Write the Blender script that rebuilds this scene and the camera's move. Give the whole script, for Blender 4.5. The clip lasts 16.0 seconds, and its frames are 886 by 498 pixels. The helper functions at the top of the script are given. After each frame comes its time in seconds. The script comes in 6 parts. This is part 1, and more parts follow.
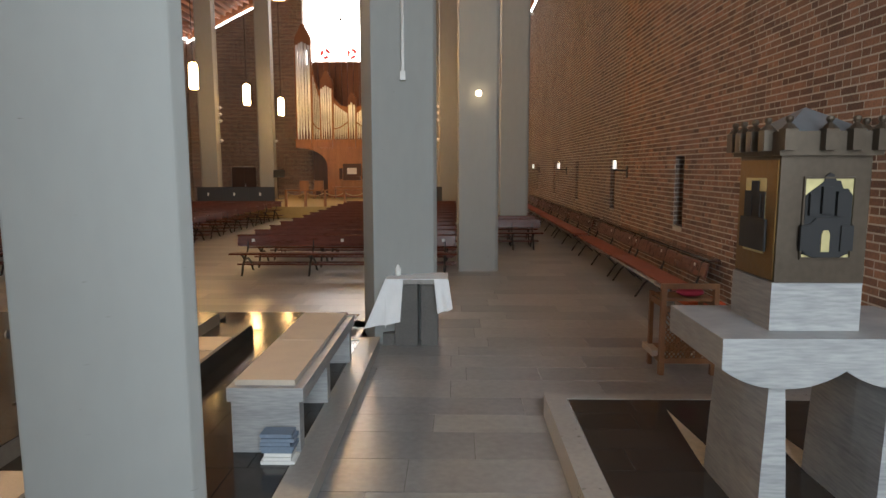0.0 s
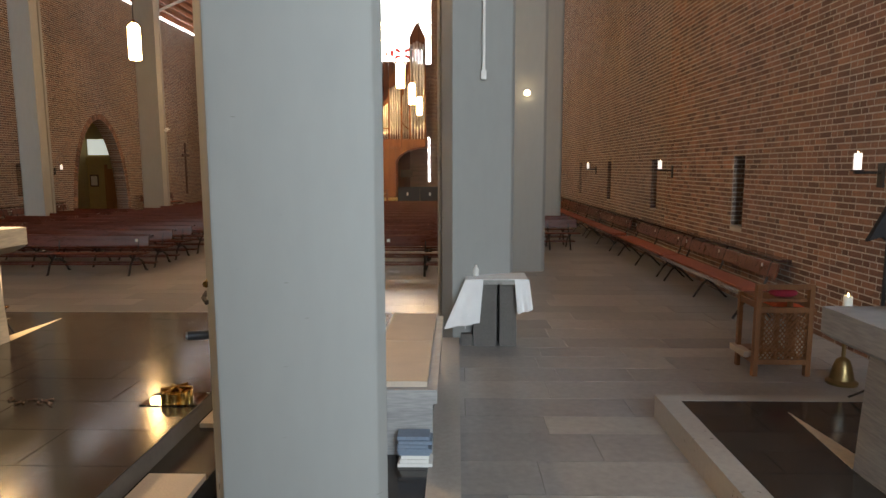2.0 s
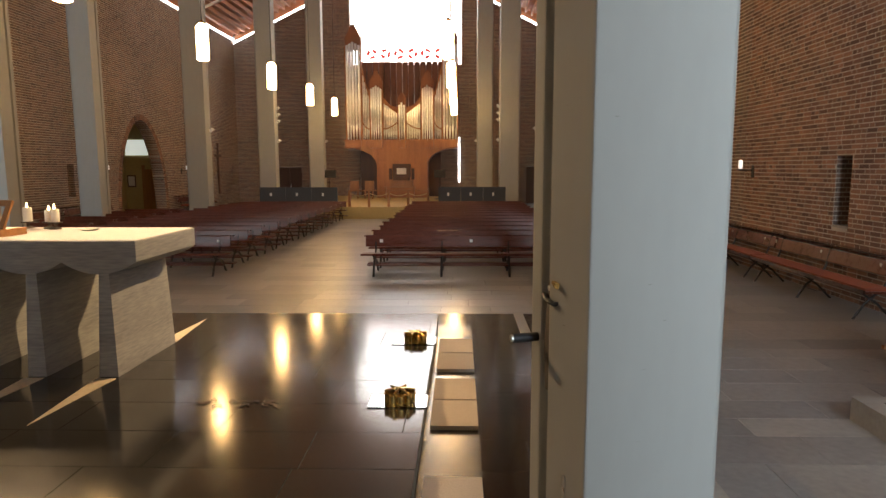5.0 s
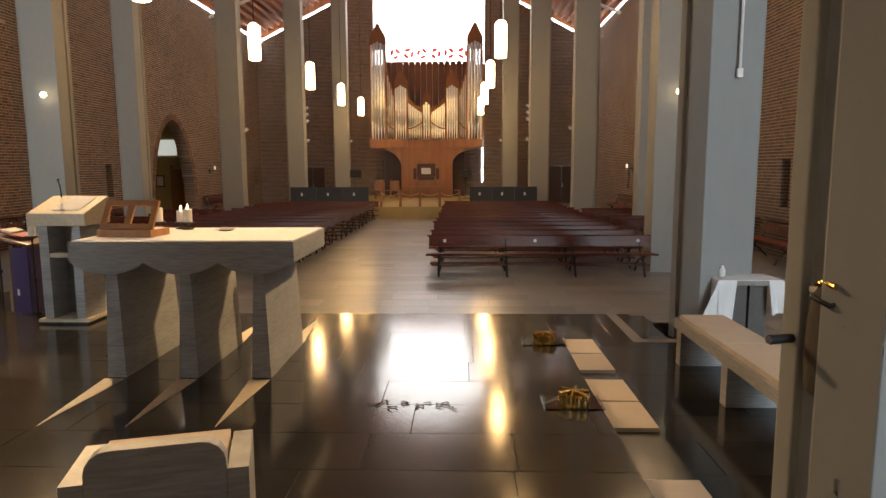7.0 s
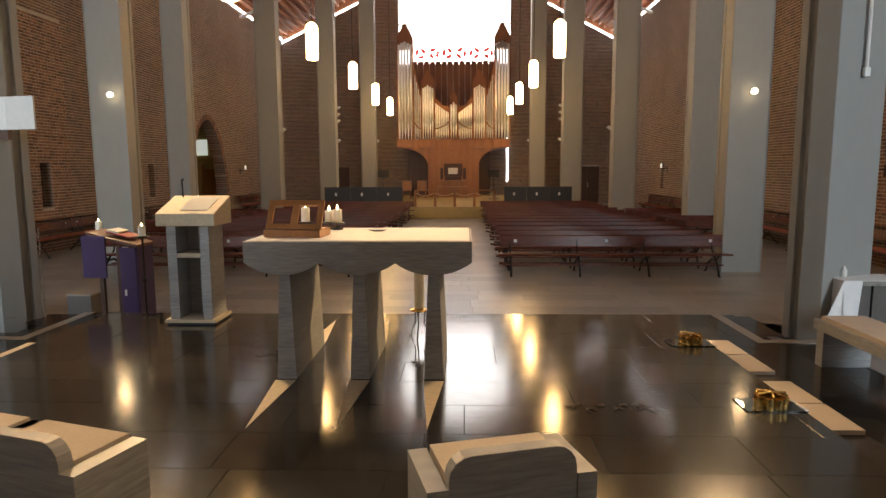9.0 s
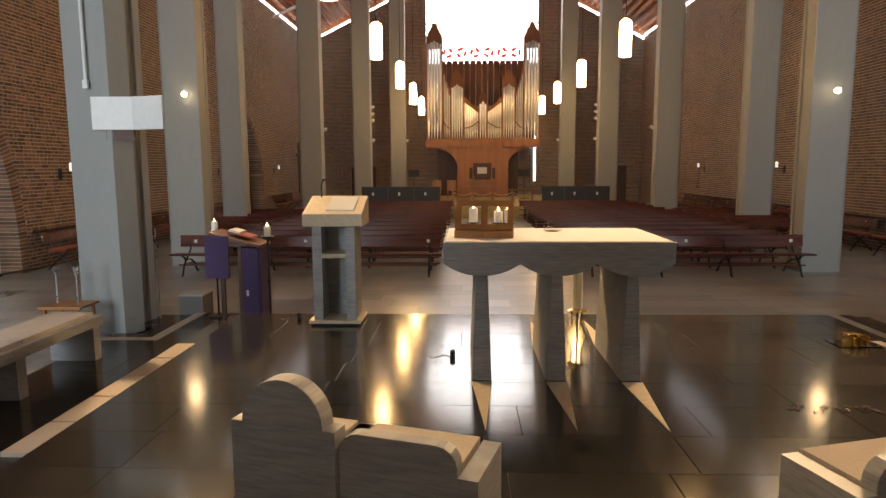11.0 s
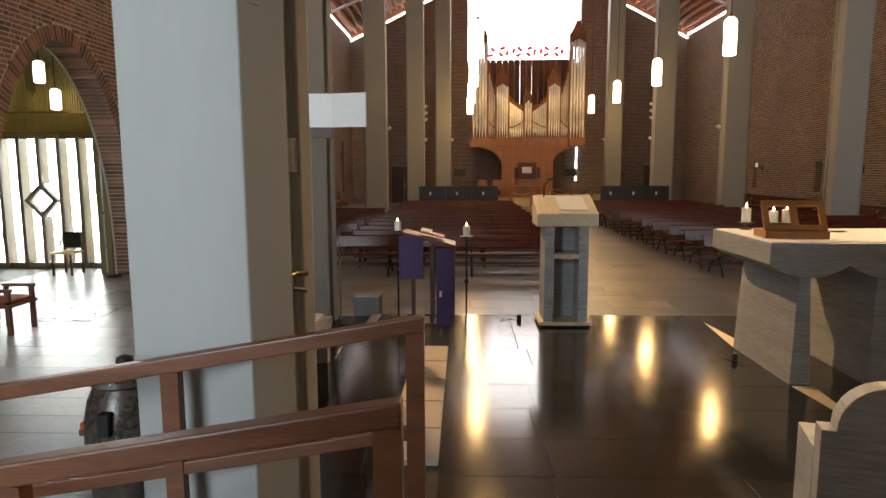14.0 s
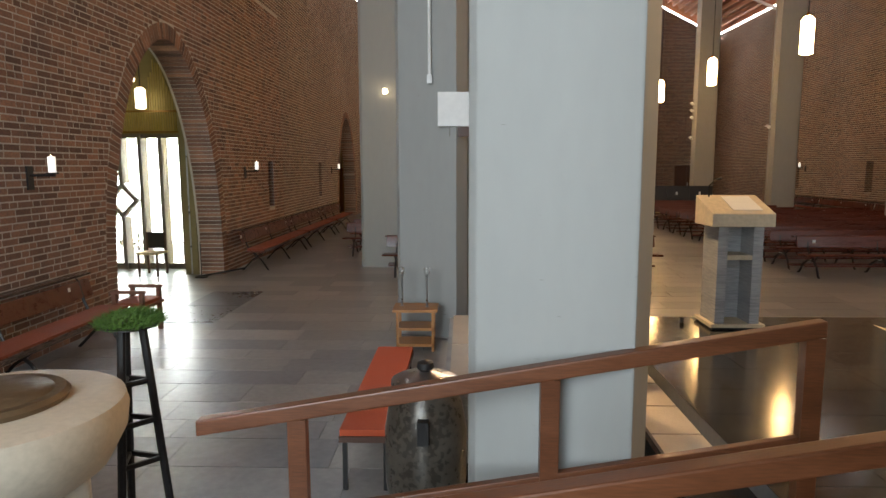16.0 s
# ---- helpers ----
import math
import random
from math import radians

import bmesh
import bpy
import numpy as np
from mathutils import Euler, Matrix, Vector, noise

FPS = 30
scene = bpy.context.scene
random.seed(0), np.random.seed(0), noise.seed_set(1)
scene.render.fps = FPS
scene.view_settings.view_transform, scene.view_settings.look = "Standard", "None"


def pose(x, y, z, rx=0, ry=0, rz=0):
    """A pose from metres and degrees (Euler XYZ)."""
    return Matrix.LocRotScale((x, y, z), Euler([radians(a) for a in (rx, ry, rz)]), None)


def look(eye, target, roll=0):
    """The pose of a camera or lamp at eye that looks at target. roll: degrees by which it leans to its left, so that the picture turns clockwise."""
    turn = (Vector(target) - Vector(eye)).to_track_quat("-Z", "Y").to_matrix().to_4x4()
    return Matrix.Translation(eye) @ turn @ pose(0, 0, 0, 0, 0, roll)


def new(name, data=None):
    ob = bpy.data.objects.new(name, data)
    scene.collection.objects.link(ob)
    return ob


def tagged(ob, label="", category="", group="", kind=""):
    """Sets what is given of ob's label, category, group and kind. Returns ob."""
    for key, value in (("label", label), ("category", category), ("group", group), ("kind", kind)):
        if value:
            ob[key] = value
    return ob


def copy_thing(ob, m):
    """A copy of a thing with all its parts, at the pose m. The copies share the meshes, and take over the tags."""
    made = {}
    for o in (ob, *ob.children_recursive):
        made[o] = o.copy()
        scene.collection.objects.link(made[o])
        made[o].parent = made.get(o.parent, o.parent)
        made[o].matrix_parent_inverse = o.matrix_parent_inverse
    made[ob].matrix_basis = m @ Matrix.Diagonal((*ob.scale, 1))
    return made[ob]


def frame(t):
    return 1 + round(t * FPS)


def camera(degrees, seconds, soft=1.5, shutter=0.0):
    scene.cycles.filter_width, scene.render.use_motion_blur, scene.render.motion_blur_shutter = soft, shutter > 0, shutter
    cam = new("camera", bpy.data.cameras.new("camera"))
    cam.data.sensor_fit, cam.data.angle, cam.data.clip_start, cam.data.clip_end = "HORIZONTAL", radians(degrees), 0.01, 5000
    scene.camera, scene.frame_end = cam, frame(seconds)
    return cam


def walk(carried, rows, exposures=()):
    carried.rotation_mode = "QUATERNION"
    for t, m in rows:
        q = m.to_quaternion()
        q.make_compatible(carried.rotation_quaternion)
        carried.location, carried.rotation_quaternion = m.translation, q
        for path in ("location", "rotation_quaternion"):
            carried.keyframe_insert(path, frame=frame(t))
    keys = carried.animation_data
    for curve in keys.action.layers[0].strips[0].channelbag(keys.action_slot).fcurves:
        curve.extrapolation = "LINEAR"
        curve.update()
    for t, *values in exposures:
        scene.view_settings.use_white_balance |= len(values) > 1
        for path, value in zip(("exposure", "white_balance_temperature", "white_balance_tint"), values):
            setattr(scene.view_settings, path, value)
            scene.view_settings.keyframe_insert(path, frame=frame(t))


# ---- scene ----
cam = camera(69.9, 16.0)
METRES, EYE, TILT, LEAN, TURN = 11.0, 2.11, 0.0, 0.0, 1.2
ROWS = [
    (0.0, 0.0, 0.0, 0.0, -0.01, -7.29, 0.12),
    (0.5, -0.0199, 0.0009, -0.0001, 0.01, -7.28, 0.12),
    (1.0, -0.0404, 0.0022, -0.0002, 0.03, -7.27, 0.09),
    (1.5, -0.0618, 0.0033, -0.0007, 0.03, -7.25, 0.12),
    (2.0, -0.0842, 0.0038, -0.0002, 0.06, -7.28, 0.12),
    (2.5, -0.1052, 0.0047, 0.0, 0.09, -7.28, 0.13),
    (3.0, -0.1284, 0.0057, -0.0004, 0.14, -7.25, 0.14),
    (3.5, -0.1523, 0.0061, -0.0002, 0.17, -7.27, 0.16),
    (4.0, -0.1776, 0.0059, 0.0002, 0.22, -7.27, 0.17),
    (6.5, -0.3136, 0.0088, 0.0002, 0.46, -7.28, 0.22),
    (7.0, -0.3427, 0.01, 0.0004, 0.51, -7.29, 0.24),
    (7.5, -0.3728, 0.0113, 0.0006, 0.55, -7.29, 0.24),
    (8.0, -0.4033, 0.0122, 0.0004, 0.6, -7.28, 0.23),
    (10.5, -0.5745, 0.0133, 0.0017, 0.71, -7.33, 0.28),
    (11.0, -0.6111, 0.014, 0.0019, 0.71, -7.34, 0.27),
    (11.5, -0.6478, 0.0151, 0.0016, 0.69, -7.33, 0.29),
    (12.0, -0.6848, 0.0158, 0.0016, 0.69, -7.34, 0.28),
    (12.5, -0.7219, 0.0173, 0.0017, 0.69, -7.34, 0.25),
    (13.0, -0.7601, 0.0191, 0.0021, 0.68, -7.35, 0.23),
    (13.5, -0.799, 0.0214, 0.0021, 0.64, -7.37, 0.19),
    (14.0, -0.8379, 0.0239, 0.002, 0.62, -7.38, 0.18),
    (14.5, -0.877, 0.0265, 0.0019, 0.59, -7.38, 0.18),
    (15.0, -0.9167, 0.029, 0.0017, 0.58, -7.37, 0.18),
    (15.5, -0.9575, 0.0319, 0.002, 0.59, -7.37, 0.18),
    (16.0, -0.9992, 0.0336, 0.0017, 0.61, -7.37, 0.16),
]
walk(cam, [(t, pose(0, 0, EYE, TILT, LEAN, TURN) @ pose(METRES * x, METRES * y, METRES * z, 90 + pitch, roll, yaw)) for t, x, y, z, yaw, pitch, roll in ROWS],
     [(0.0, 0.36), (2.5, 0.45), (4.0, 0.5), (6.5, 0.28), (8.0, 0.25), (11.0, 0.28), (13.0, 0.3), (14.0, 0.05), (14.7, -0.02), (15.4, 0.1), (16.0, 0.24)])


# ---- world and large lights ----
world = bpy.data.worlds.new("sky_world")
scene.world = world
world.use_nodes = True
wn = world.node_tree.nodes
sky = wn.new("ShaderNodeTexSky")
sky.sky_type, sky.sun_disc, sky.sun_elevation, sky.sun_rotation = "NISHITA", False, radians(35), radians(200)
wn["Background"].inputs["Strength"].default_value = 0.1
world.node_tree.links.new(sky.outputs[0], wn["Background"].inputs[0])
scene.view_settings.exposure = 0.3


def area_lamp(name, eye, target, sx, sy, watts, colour):
    d = bpy.data.lights.new(name, "AREA")
    d.shape, d.size, d.size_y, d.energy, d.color = "RECTANGLE", sx, sy, watts, colour
    ob = new(name, d)
    ob.matrix_world = look(eye, target)
    return ob


def bulb(name, at, watts, colour, radius=0.08):
    d = bpy.data.lights.new(name, "POINT")
    d.energy, d.color, d.shadow_soft_size = watts, colour, radius
    ob = new(name, d)
    ob.location = at
    return ob


COOL, WARM, DAY = (0.80, 0.92, 1.0), (1.0, 0.66, 0.30), (1.0, 0.98, 0.95)
area_lamp("aisle_window_light_right", (1.7, -5.1, 4.4), (1.7, 8, 4.4), 3.2, 6.2, 690, COOL)
area_lamp("aisle_window_light_left", (-13.6, -5.1, 4.4), (-13.6, 8, 4.4), 3.6, 6.2, 860, COOL)
# First two lamps are unseen, added for the warm light on the altar.
for sx, sy, sz, watts in ((0.2, 12.5, 7.2, 3900), (-12.6, 13.25, 8.7, 4900), (0.45, 12.6, 3.57, 25), (-12.65, 13.3, 3.66, 25)):
    sd = bpy.data.lights.new("column_spot_light", "SPOT")
    sd.energy, sd.color, sd.shadow_soft_size, sd.spot_size, sd.spot_blend = watts, (1.0, 0.66, 0.33), 0.08, radians(43), 0.7
    new("column_spot_light", sd).matrix_world = look((sx, sy, sz), (-6.4, 4.6, 0.8))


# ---- materials ----
def material(name, colour, rough=0.6, metal=0.0, var=0.18, scale=6.0, bump=0.08, stretch=(1, 1, 1), piece="", spec=0.5, rvar=0.12, emit=0.0, coat=0.0, tones=(0.5, 1.27)):
    """A surface with two scales of noise in colour and roughness, and a fine bump. piece: 'object' or 'island' for a tone of its own to each piece."""
    m = bpy.data.materials.new(name)
    m.use_nodes = True
    nt = m.node_tree
    N, L = nt.nodes, nt.links
    b = N["Principled BSDF"]
    co = N.new("ShaderNodeTexCoord")
    mp = N.new("ShaderNodeMapping")
    mp.inputs["Scale"].default_value = stretch
    L.new(co.outputs["Object"], mp.inputs["Vector"])
    src = mp.outputs["Vector"]
    if piece == "object":
        oi = N.new("ShaderNodeObjectInfo")
        add = N.new("ShaderNodeVectorMath")
        add.operation = "MULTIPLY_ADD"
        cmb = N.new("ShaderNodeCombineXYZ")
        for i in range(3):
            L.new(oi.outputs["Random"], cmb.inputs[i])
        L.new(cmb.outputs[0], add.inputs[0])
        add.inputs[1].default_value = (37, 53, 71)
        L.new(src, add.inputs[2])
        src = add.outputs[0]
        rnd = oi.outputs["Random"]
    elif piece == "island":
        ge = N.new("ShaderNodeNewGeometry")
        rnd = ge.outputs["Random Per Island"]
    big, fine = N.new("ShaderNodeTexNoise"), N.new("ShaderNodeTexNoise")
    for n, s, d in ((big, scale * 0.22, 3.0), (fine, scale * 3.0, 5.0)):
        n.inputs["Scale"].default_value, n.inputs["Detail"].default_value = s, d
        L.new(src, n.inputs["Vector"])
    mix = N.new("ShaderNodeMath")
    mix.operation = "MULTIPLY_ADD"
    L.new(fine.outputs["Fac"], mix.inputs[0])
    mix.inputs[1].default_value = 0.55
    half = N.new("ShaderNodeMath")
    half.operation = "MULTIPLY"
    L.new(big.outputs["Fac"], half.inputs[0])
    half.inputs[1].default_value = 0.55
    L.new(half.outputs[0], mix.inputs[2])
    fac = mix.outputs[0]
    ramp = N.new("ShaderNodeValToRGB")
    c = colour if isinstance(colour[0], tuple) else None
    if c is None:
        lo, hi = [v * (1 - var) for v in colour], [min(v * (1 + var), 1.0) for v in colour]
    else:
        lo, hi = c[0], c[1]
    ramp.color_ramp.elements[0].position, ramp.color_ramp.elements[0].color = 0.35, (*lo, 1)
    ramp.color_ramp.elements[1].position, ramp.color_ramp.elements[1].color = 0.72, (*hi, 1)
    L.new(fac, ramp.inputs[0])
    out = ramp.outputs[0]
    if piece:
        tone = N.new("ShaderNodeValToRGB")
        e = tone.color_ramp.elements
        e[0].color, e[1].color = (tones[0], tones[0], tones[0] * 1.03, 1), (tones[1] * 1.02, tones[1] * 0.98, tones[1] * 0.93, 1)
        L.new(rnd, tone.inputs[0])
        mul = N.new("ShaderNodeMix")
        mul.data_type, mul.blend_type = "RGBA", "MULTIPLY"
        mul.inputs["Factor"].default_value = 1.0
        L.new(out, mul.inputs[6])
        L.new(tone.outputs[0], mul.inputs[7])
        out = mul.outputs[2]
    L.new(out, b.inputs["Base Color"])
    rr = N.new("ShaderNodeMapRange")
    rr.inputs["To Min"].default_value, rr.inputs["To Max"].default_value = max(rough - rvar, 0.02), min(rough + rvar, 1)
    rr.inputs["From Min"].default_value, rr.inputs["From Max"].default_value = 0.3, 0.75
    L.new(fac, rr.inputs["Value"])
    L.new(rr.outputs[0], b.inputs["Roughness"])
    b.inputs["Metallic"].default_value, b.inputs["Specular IOR Level"].default_value = metal, spec
    b.inputs["Coat Weight"].default_value = coat
    b.inputs["Coat Roughness"].default_value = 0.15
    if bump:
        bp = N.new("ShaderNodeBump")
        bp.inputs["Strength"].default_value, bp.inputs["Distance"].default_value = bump, 0.02
        L.new(fine.outputs["Fac"], bp.inputs["Height"])
        L.new(bp.outputs[0], b.inputs["Normal"])
    if emit:
        b.inputs["Emission Color"].default_value = (*(colour if c is None else hi), 1)
        b.inputs["Emission Strength"].default_value = emit
    return m


def brick_far_material(name, along):
    """Brickwork too far off to tell apart: rows of bricks in the surface. along: the axis that the wall runs along."""
    m = material(name, (0.2, 0.1, 0.07), 0.85)
    nt = m.node_tree
    N, L = nt.nodes, nt.links
    b = N["Principled BSDF"]
    co = N.new("ShaderNodeTexCoord")
    sep, cmb = N.new("ShaderNodeSeparateXYZ"), N.new("ShaderNodeCombineXYZ")
    L.new(co.outputs["Object"], sep.inputs[0])
    L.new(sep.outputs["XY".index(along)], cmb.inputs[0])
    L.new(sep.outputs[2], cmb.inputs[1])
    br = N.new("ShaderNodeTexBrick")
    br.offset, br.squash, br.squash_frequency = 0.37, 0.55, 2
    for k, v in (("Scale", 1.0), ("Mortar Size", 0.004), ("Mortar Smooth", 0.2), ("Bias", -0.1), ("Brick Width", 0.25), ("Row Height", 0.077)):
        br.inputs[k].default_value = v
    br.inputs["Color1"].default_value, br.inputs["Color2"].default_value, br.inputs["Mortar"].default_value = (0.24, 0.15, 0.11, 1), (0.10, 0.074, 0.064, 1), (0.48, 0.44, 0.385, 1)
    L.new(cmb.outputs[0], br.inputs["Vector"])
    blotch = N.new("ShaderNodeTexNoise")
    blotch.inputs["Scale"].default_value, blotch.inputs["Detail"].default_value = 0.5, 6
    L.new(co.outputs["Object"], blotch.inputs["Vector"])
    tone = N.new("ShaderNodeMapRange")
    tone.inputs["To Min"].default_value, tone.inputs["To Max"].default_value = 0.65, 1.35
    L.new(blotch.outputs["Fac"], tone.inputs["Value"])
    mul = N.new("ShaderNodeMix")
    mul.data_type, mul.blend_type = "RGBA", "MULTIPLY"
    mul.inputs["Factor"].default_value = 1.0
    course, low, bed = N.new("ShaderNodeMath"), N.new("ShaderNodeMath"), N.new("ShaderNodeMix")
    course.operation, low.operation = "FRACT", "LESS_THAN"
    rise = N.new("ShaderNodeMath")
    rise.operation = "DIVIDE"
    rise.inputs[1].default_value, low.inputs[1].default_value = 0.077, 0.2
    L.new(sep.outputs[2], rise.inputs[0])
    L.new(rise.outputs[0], course.inputs[0])
    L.new(course.outputs[0], low.inputs[0])
    bed.data_type = "RGBA"
    bed.inputs[7].default_value = (0.46, 0.42, 0.365, 1)
    L.new(low.outputs[0], bed.inputs["Factor"])
    L.new(br.outputs["Color"], bed.inputs[6])
    L.new(bed.outputs[2], mul.inputs[6])
    L.new(tone.outputs[0], mul.inputs[7])
    L.new(mul.outputs[2], b.inputs["Base Color"])
    bp = N.new("ShaderNodeBump")
    bp.invert = True
    bp.inputs["Strength"].default_value, bp.inputs["Distance"].default_value = 0.7, 0.01
    L.new(br.outputs["Fac"], bp.inputs["Height"])
    L.new(bp.outputs[0], b.inputs["Normal"])
    return m


def glass_material(name, tint=(0.95, 0.98, 0.97), rough=0.0):
    m = bpy.data.materials.new(name)
    m.use_nodes = True
    b = m.node_tree.nodes["Principled BSDF"]
    b.inputs["Base Color"].default_value = (*tint, 1)
    b.inputs["Transmission Weight"].default_value, b.inputs["Roughness"].default_value, b.inputs["IOR"].default_value = 1.0, rough, 1.45
    return m


def glow_material(name, colour, strength):
    m = bpy.data.materials.new(name)
    m.use_nodes = True
    b = m.node_tree.nodes["Principled BSDF"]
    b.inputs["Base Color"].default_value = (0.9, 0.9, 0.88, 1)
    b.inputs["Emission Color"].default_value, b.inputs["Emission Strength"].default_value = (*colour, 1), strength
    return m


brick_object = material("brick", ((0.13, 0.08, 0.063), (0.31, 0.165, 0.11)), 0.85, scale=14, bump=0.5, piece="object")
brick_island = material("brick_joined", ((0.13, 0.08, 0.063), (0.31, 0.165, 0.11)), 0.85, scale=14, bump=0.5, piece="island")
brick_y, brick_x = brick_far_material("brickwork_side", "Y"), brick_far_material("brickwork_end", "X")
mortar = material("mortar", (0.48, 0.435, 0.38), 0.9, scale=20, bump=0.4)
paint = material("column_paint", (0.315, 0.322, 0.308), 0.7, var=0.05, scale=3, bump=0.12, stretch=(1, 1, 0.4))
# scuffs on the painted columns
pt = paint.node_tree
sc_map, sc_noise, sc_ramp, sc_mix = pt.nodes.new("ShaderNodeMapping"), pt.nodes.new("ShaderNodeTexNoise"), pt.nodes.new("ShaderNodeValToRGB"), pt.nodes.new("ShaderNodeMix")
sc_map.inputs["Scale"].default_value = (4, 4, 26)
sc_noise.inputs["Scale"].default_value, sc_noise.inputs["Detail"].default_value = 1.6, 2.0
sc_ramp.color_ramp.elements[0].position, sc_ramp.color_ramp.elements[1].position = 0.745, 0.79
sc_mix.data_type = "RGBA"
sc_mix.inputs[7].default_value = (0.17, 0.165, 0.15, 1)
old = pt.nodes["Principled BSDF"].inputs["Base Color"].links[0].from_socket
pt.links.new([n for n in pt.nodes if n.type == "TEX_COORD"][0].outputs["Object"], sc_map.inputs[0])
pt.links.new(sc_map.outputs[0], sc_noise.inputs["Vector"])
pt.links.new(sc_noise.outputs["Fac"], sc_ramp.inputs[0])
pt.links.new(sc_ramp.outputs[0], sc_mix.inputs["Factor"])
pt.links.new(old, sc_mix.inputs[6])
pt.links.new(sc_mix.outputs[2], pt.nodes["Principled BSDF"].inputs["Base Color"])
slab_object = material("stone_slab", ((0.215, 0.222, 0.226), (0.325, 0.33, 0.33)), 0.29, scale=5, bump=0.015, piece="object", rvar=0.018, tones=(0.7, 1.15))
slab_island = material("stone_slab_joined", ((0.215, 0.222, 0.226), (0.325, 0.33, 0.33)), 0.29, scale=5, bump=0.015, piece="island", rvar=0.018, tones=(0.7, 1.15))
slate_object = material("dark_slate", ((0.019, 0.0185, 0.018), (0.028, 0.027, 0.026)), 0.13, scale=3, bump=0.006, piece="object", rvar=0.02, spec=0.4, tones=(0.7, 1.2))
slate = material("dark_slate_plain", (0.03, 0.029, 0.028), 0.2, scale=5, bump=0.02, rvar=0.06)
joint = material("floor_joint", (0.13, 0.127, 0.12), 0.8, scale=9)
kerbstone = material("kerb_stone", (0.32, 0.305, 0.28), 0.35, scale=8, bump=0.08)
marble = material("banded_marble", ((0.20, 0.205, 0.212), (0.41, 0.41, 0.405)), 0.5, scale=5, bump=0.05, stretch=(0.5, 0.5, 4.6))
# Pale inlay stone; also marble parts with warm light put into the colour.
inlay_lit_marble = material("pale_inlay_lit_marble", (0.56, 0.47, 0.33), 0.6, scale=8, bump=0.1)
font_stone = material("font_limestone", (0.50, 0.43, 0.33), 0.55, var=0.12, scale=9, bump=0.1)
pew_wood = material("pew_mahogany", ((0.05, 0.012, 0.007), (0.125, 0.03, 0.015)), 0.3, scale=7, bump=0.04, stretch=(0.5, 6, 6), coat=0.04, spec=0.32)
rail_wood = material("rail_cherry", ((0.07, 0.023, 0.009), (0.16, 0.056, 0.021)), 0.4, scale=8, bump=0.04, stretch=(0.6, 7, 7), coat=0.05)
oak = material("oak", ((0.20, 0.085, 0.03), (0.37, 0.17, 0.06)), 0.4, scale=7, bump=0.05, stretch=(5, 5, 0.6))
organ_wood = material("organ_oak", ((0.24, 0.09, 0.03), (0.40, 0.165, 0.055)), 0.42, scale=4, bump=0.03, stretch=(4, 4, 0.5))
dark_wood = material("dark_door_wood", (0.075, 0.035, 0.022), 0.5, scale=6, stretch=(5, 5, 0.5))
slat_wood = material("roof_slat_wood", (0.36, 0.15, 0.07), 0.6, scale=5, stretch=(5, 0.5, 5))
iron = material("black_iron", (0.018, 0.017, 0.017), 0.45, metal=0.4, scale=20, bump=0.15)
bronze = material("dark_bronze", (0.085, 0.066, 0.048), 0.42, metal=0.55, scale=9, bump=0.04)
# Grey of the unseen light-blocking wall, set by how much it bounces back.
light_block_paint = material("light_block_plaster", (0.30, 0.31, 0.33), 0.85, var=0.08, scale=2)
lid_bronze = material("brown_bronze", (0.13, 0.085, 0.045), 0.5, metal=0.35, scale=6, bump=0.25)
gilt = material("gilt_bronze", (0.21, 0.12, 0.036), 0.4, metal=0.8, scale=9, bump=0.15)
brass = material("polished_brass", (0.75, 0.50, 0.16), 0.16, metal=1.0, var=0.1, bump=0.03)
tin = material("organ_pipe_tin", (0.74, 0.74, 0.73), 0.33, metal=0.85, var=0.04, bump=0.0, rvar=0.04)
steel = material("brushed_steel", (0.42, 0.42, 0.42), 0.3, metal=1.0, bump=0.05)
white_paint = material("white_enamel", (0.78, 0.78, 0.76), 0.45, var=0.05, bump=0.03)
linen = material("white_linen", (0.88, 0.88, 0.88), 0.85, var=0.04, scale=30, bump=0.25)
wax = material("candle_wax", (0.86, 0.83, 0.75), 0.45, var=0.04, bump=0.03)
felt = material("beige_felt", (0.50, 0.435, 0.36), 0.9, var=0.07, scale=25, bump=0.25)
red_felt = material("red_felt", (0.42, 0.07, 0.024), 0.9, var=0.1, scale=25, bump=0.3)
bench_felt = material("worn_red_felt", (0.24, 0.06, 0.028), 0.9, var=0.15, scale=25, bump=0.3)
dark_gloss = material("dark_varnish", (0.035, 0.017, 0.012), 0.22, scale=7, bump=0.03, stretch=(6, 0.5, 6), coat=0.3)
purple_cloth = material("purple_cloth", (0.075, 0.05, 0.13), 0.85, var=0.15, scale=20, bump=0.25)
black_cloth = material("black_fabric", (0.012, 0.012, 0.014), 0.8, scale=20, bump=0.2)
black_panel = material("black_panel", (0.025, 0.026, 0.03), 0.5, bump=0.03)
paper = material("paper", (0.72, 0.71, 0.68), 0.8, var=0.05, scale=20)
blue_cover = material("blue_book_cover", (0.17, 0.22, 0.29), 0.6, var=0.15, scale=15)
red_cover = material("red_book_cover", (0.26, 0.02, 0.02), 0.5)
straw = material("straw_seat", (0.55, 0.42, 0.22), 0.8, scale=20, bump=0.4)
grass_green = material("grass_green", ((0.03, 0.09, 0.012), (0.13, 0.24, 0.04)), 0.7, scale=12)
leaf_green = material("garden_foliage", ((0.03, 0.075, 0.02), (0.12, 0.2, 0.06)), 0.6, scale=4, piece="island")
hood_wood = material("organ_hood_wood", (0.2, 0.08, 0.034), 0.5, scale=4, stretch=(4, 4, 0.5))
relief_bronze = material("blackened_relief", (0.022, 0.022, 0.023), 0.8, metal=0.1)
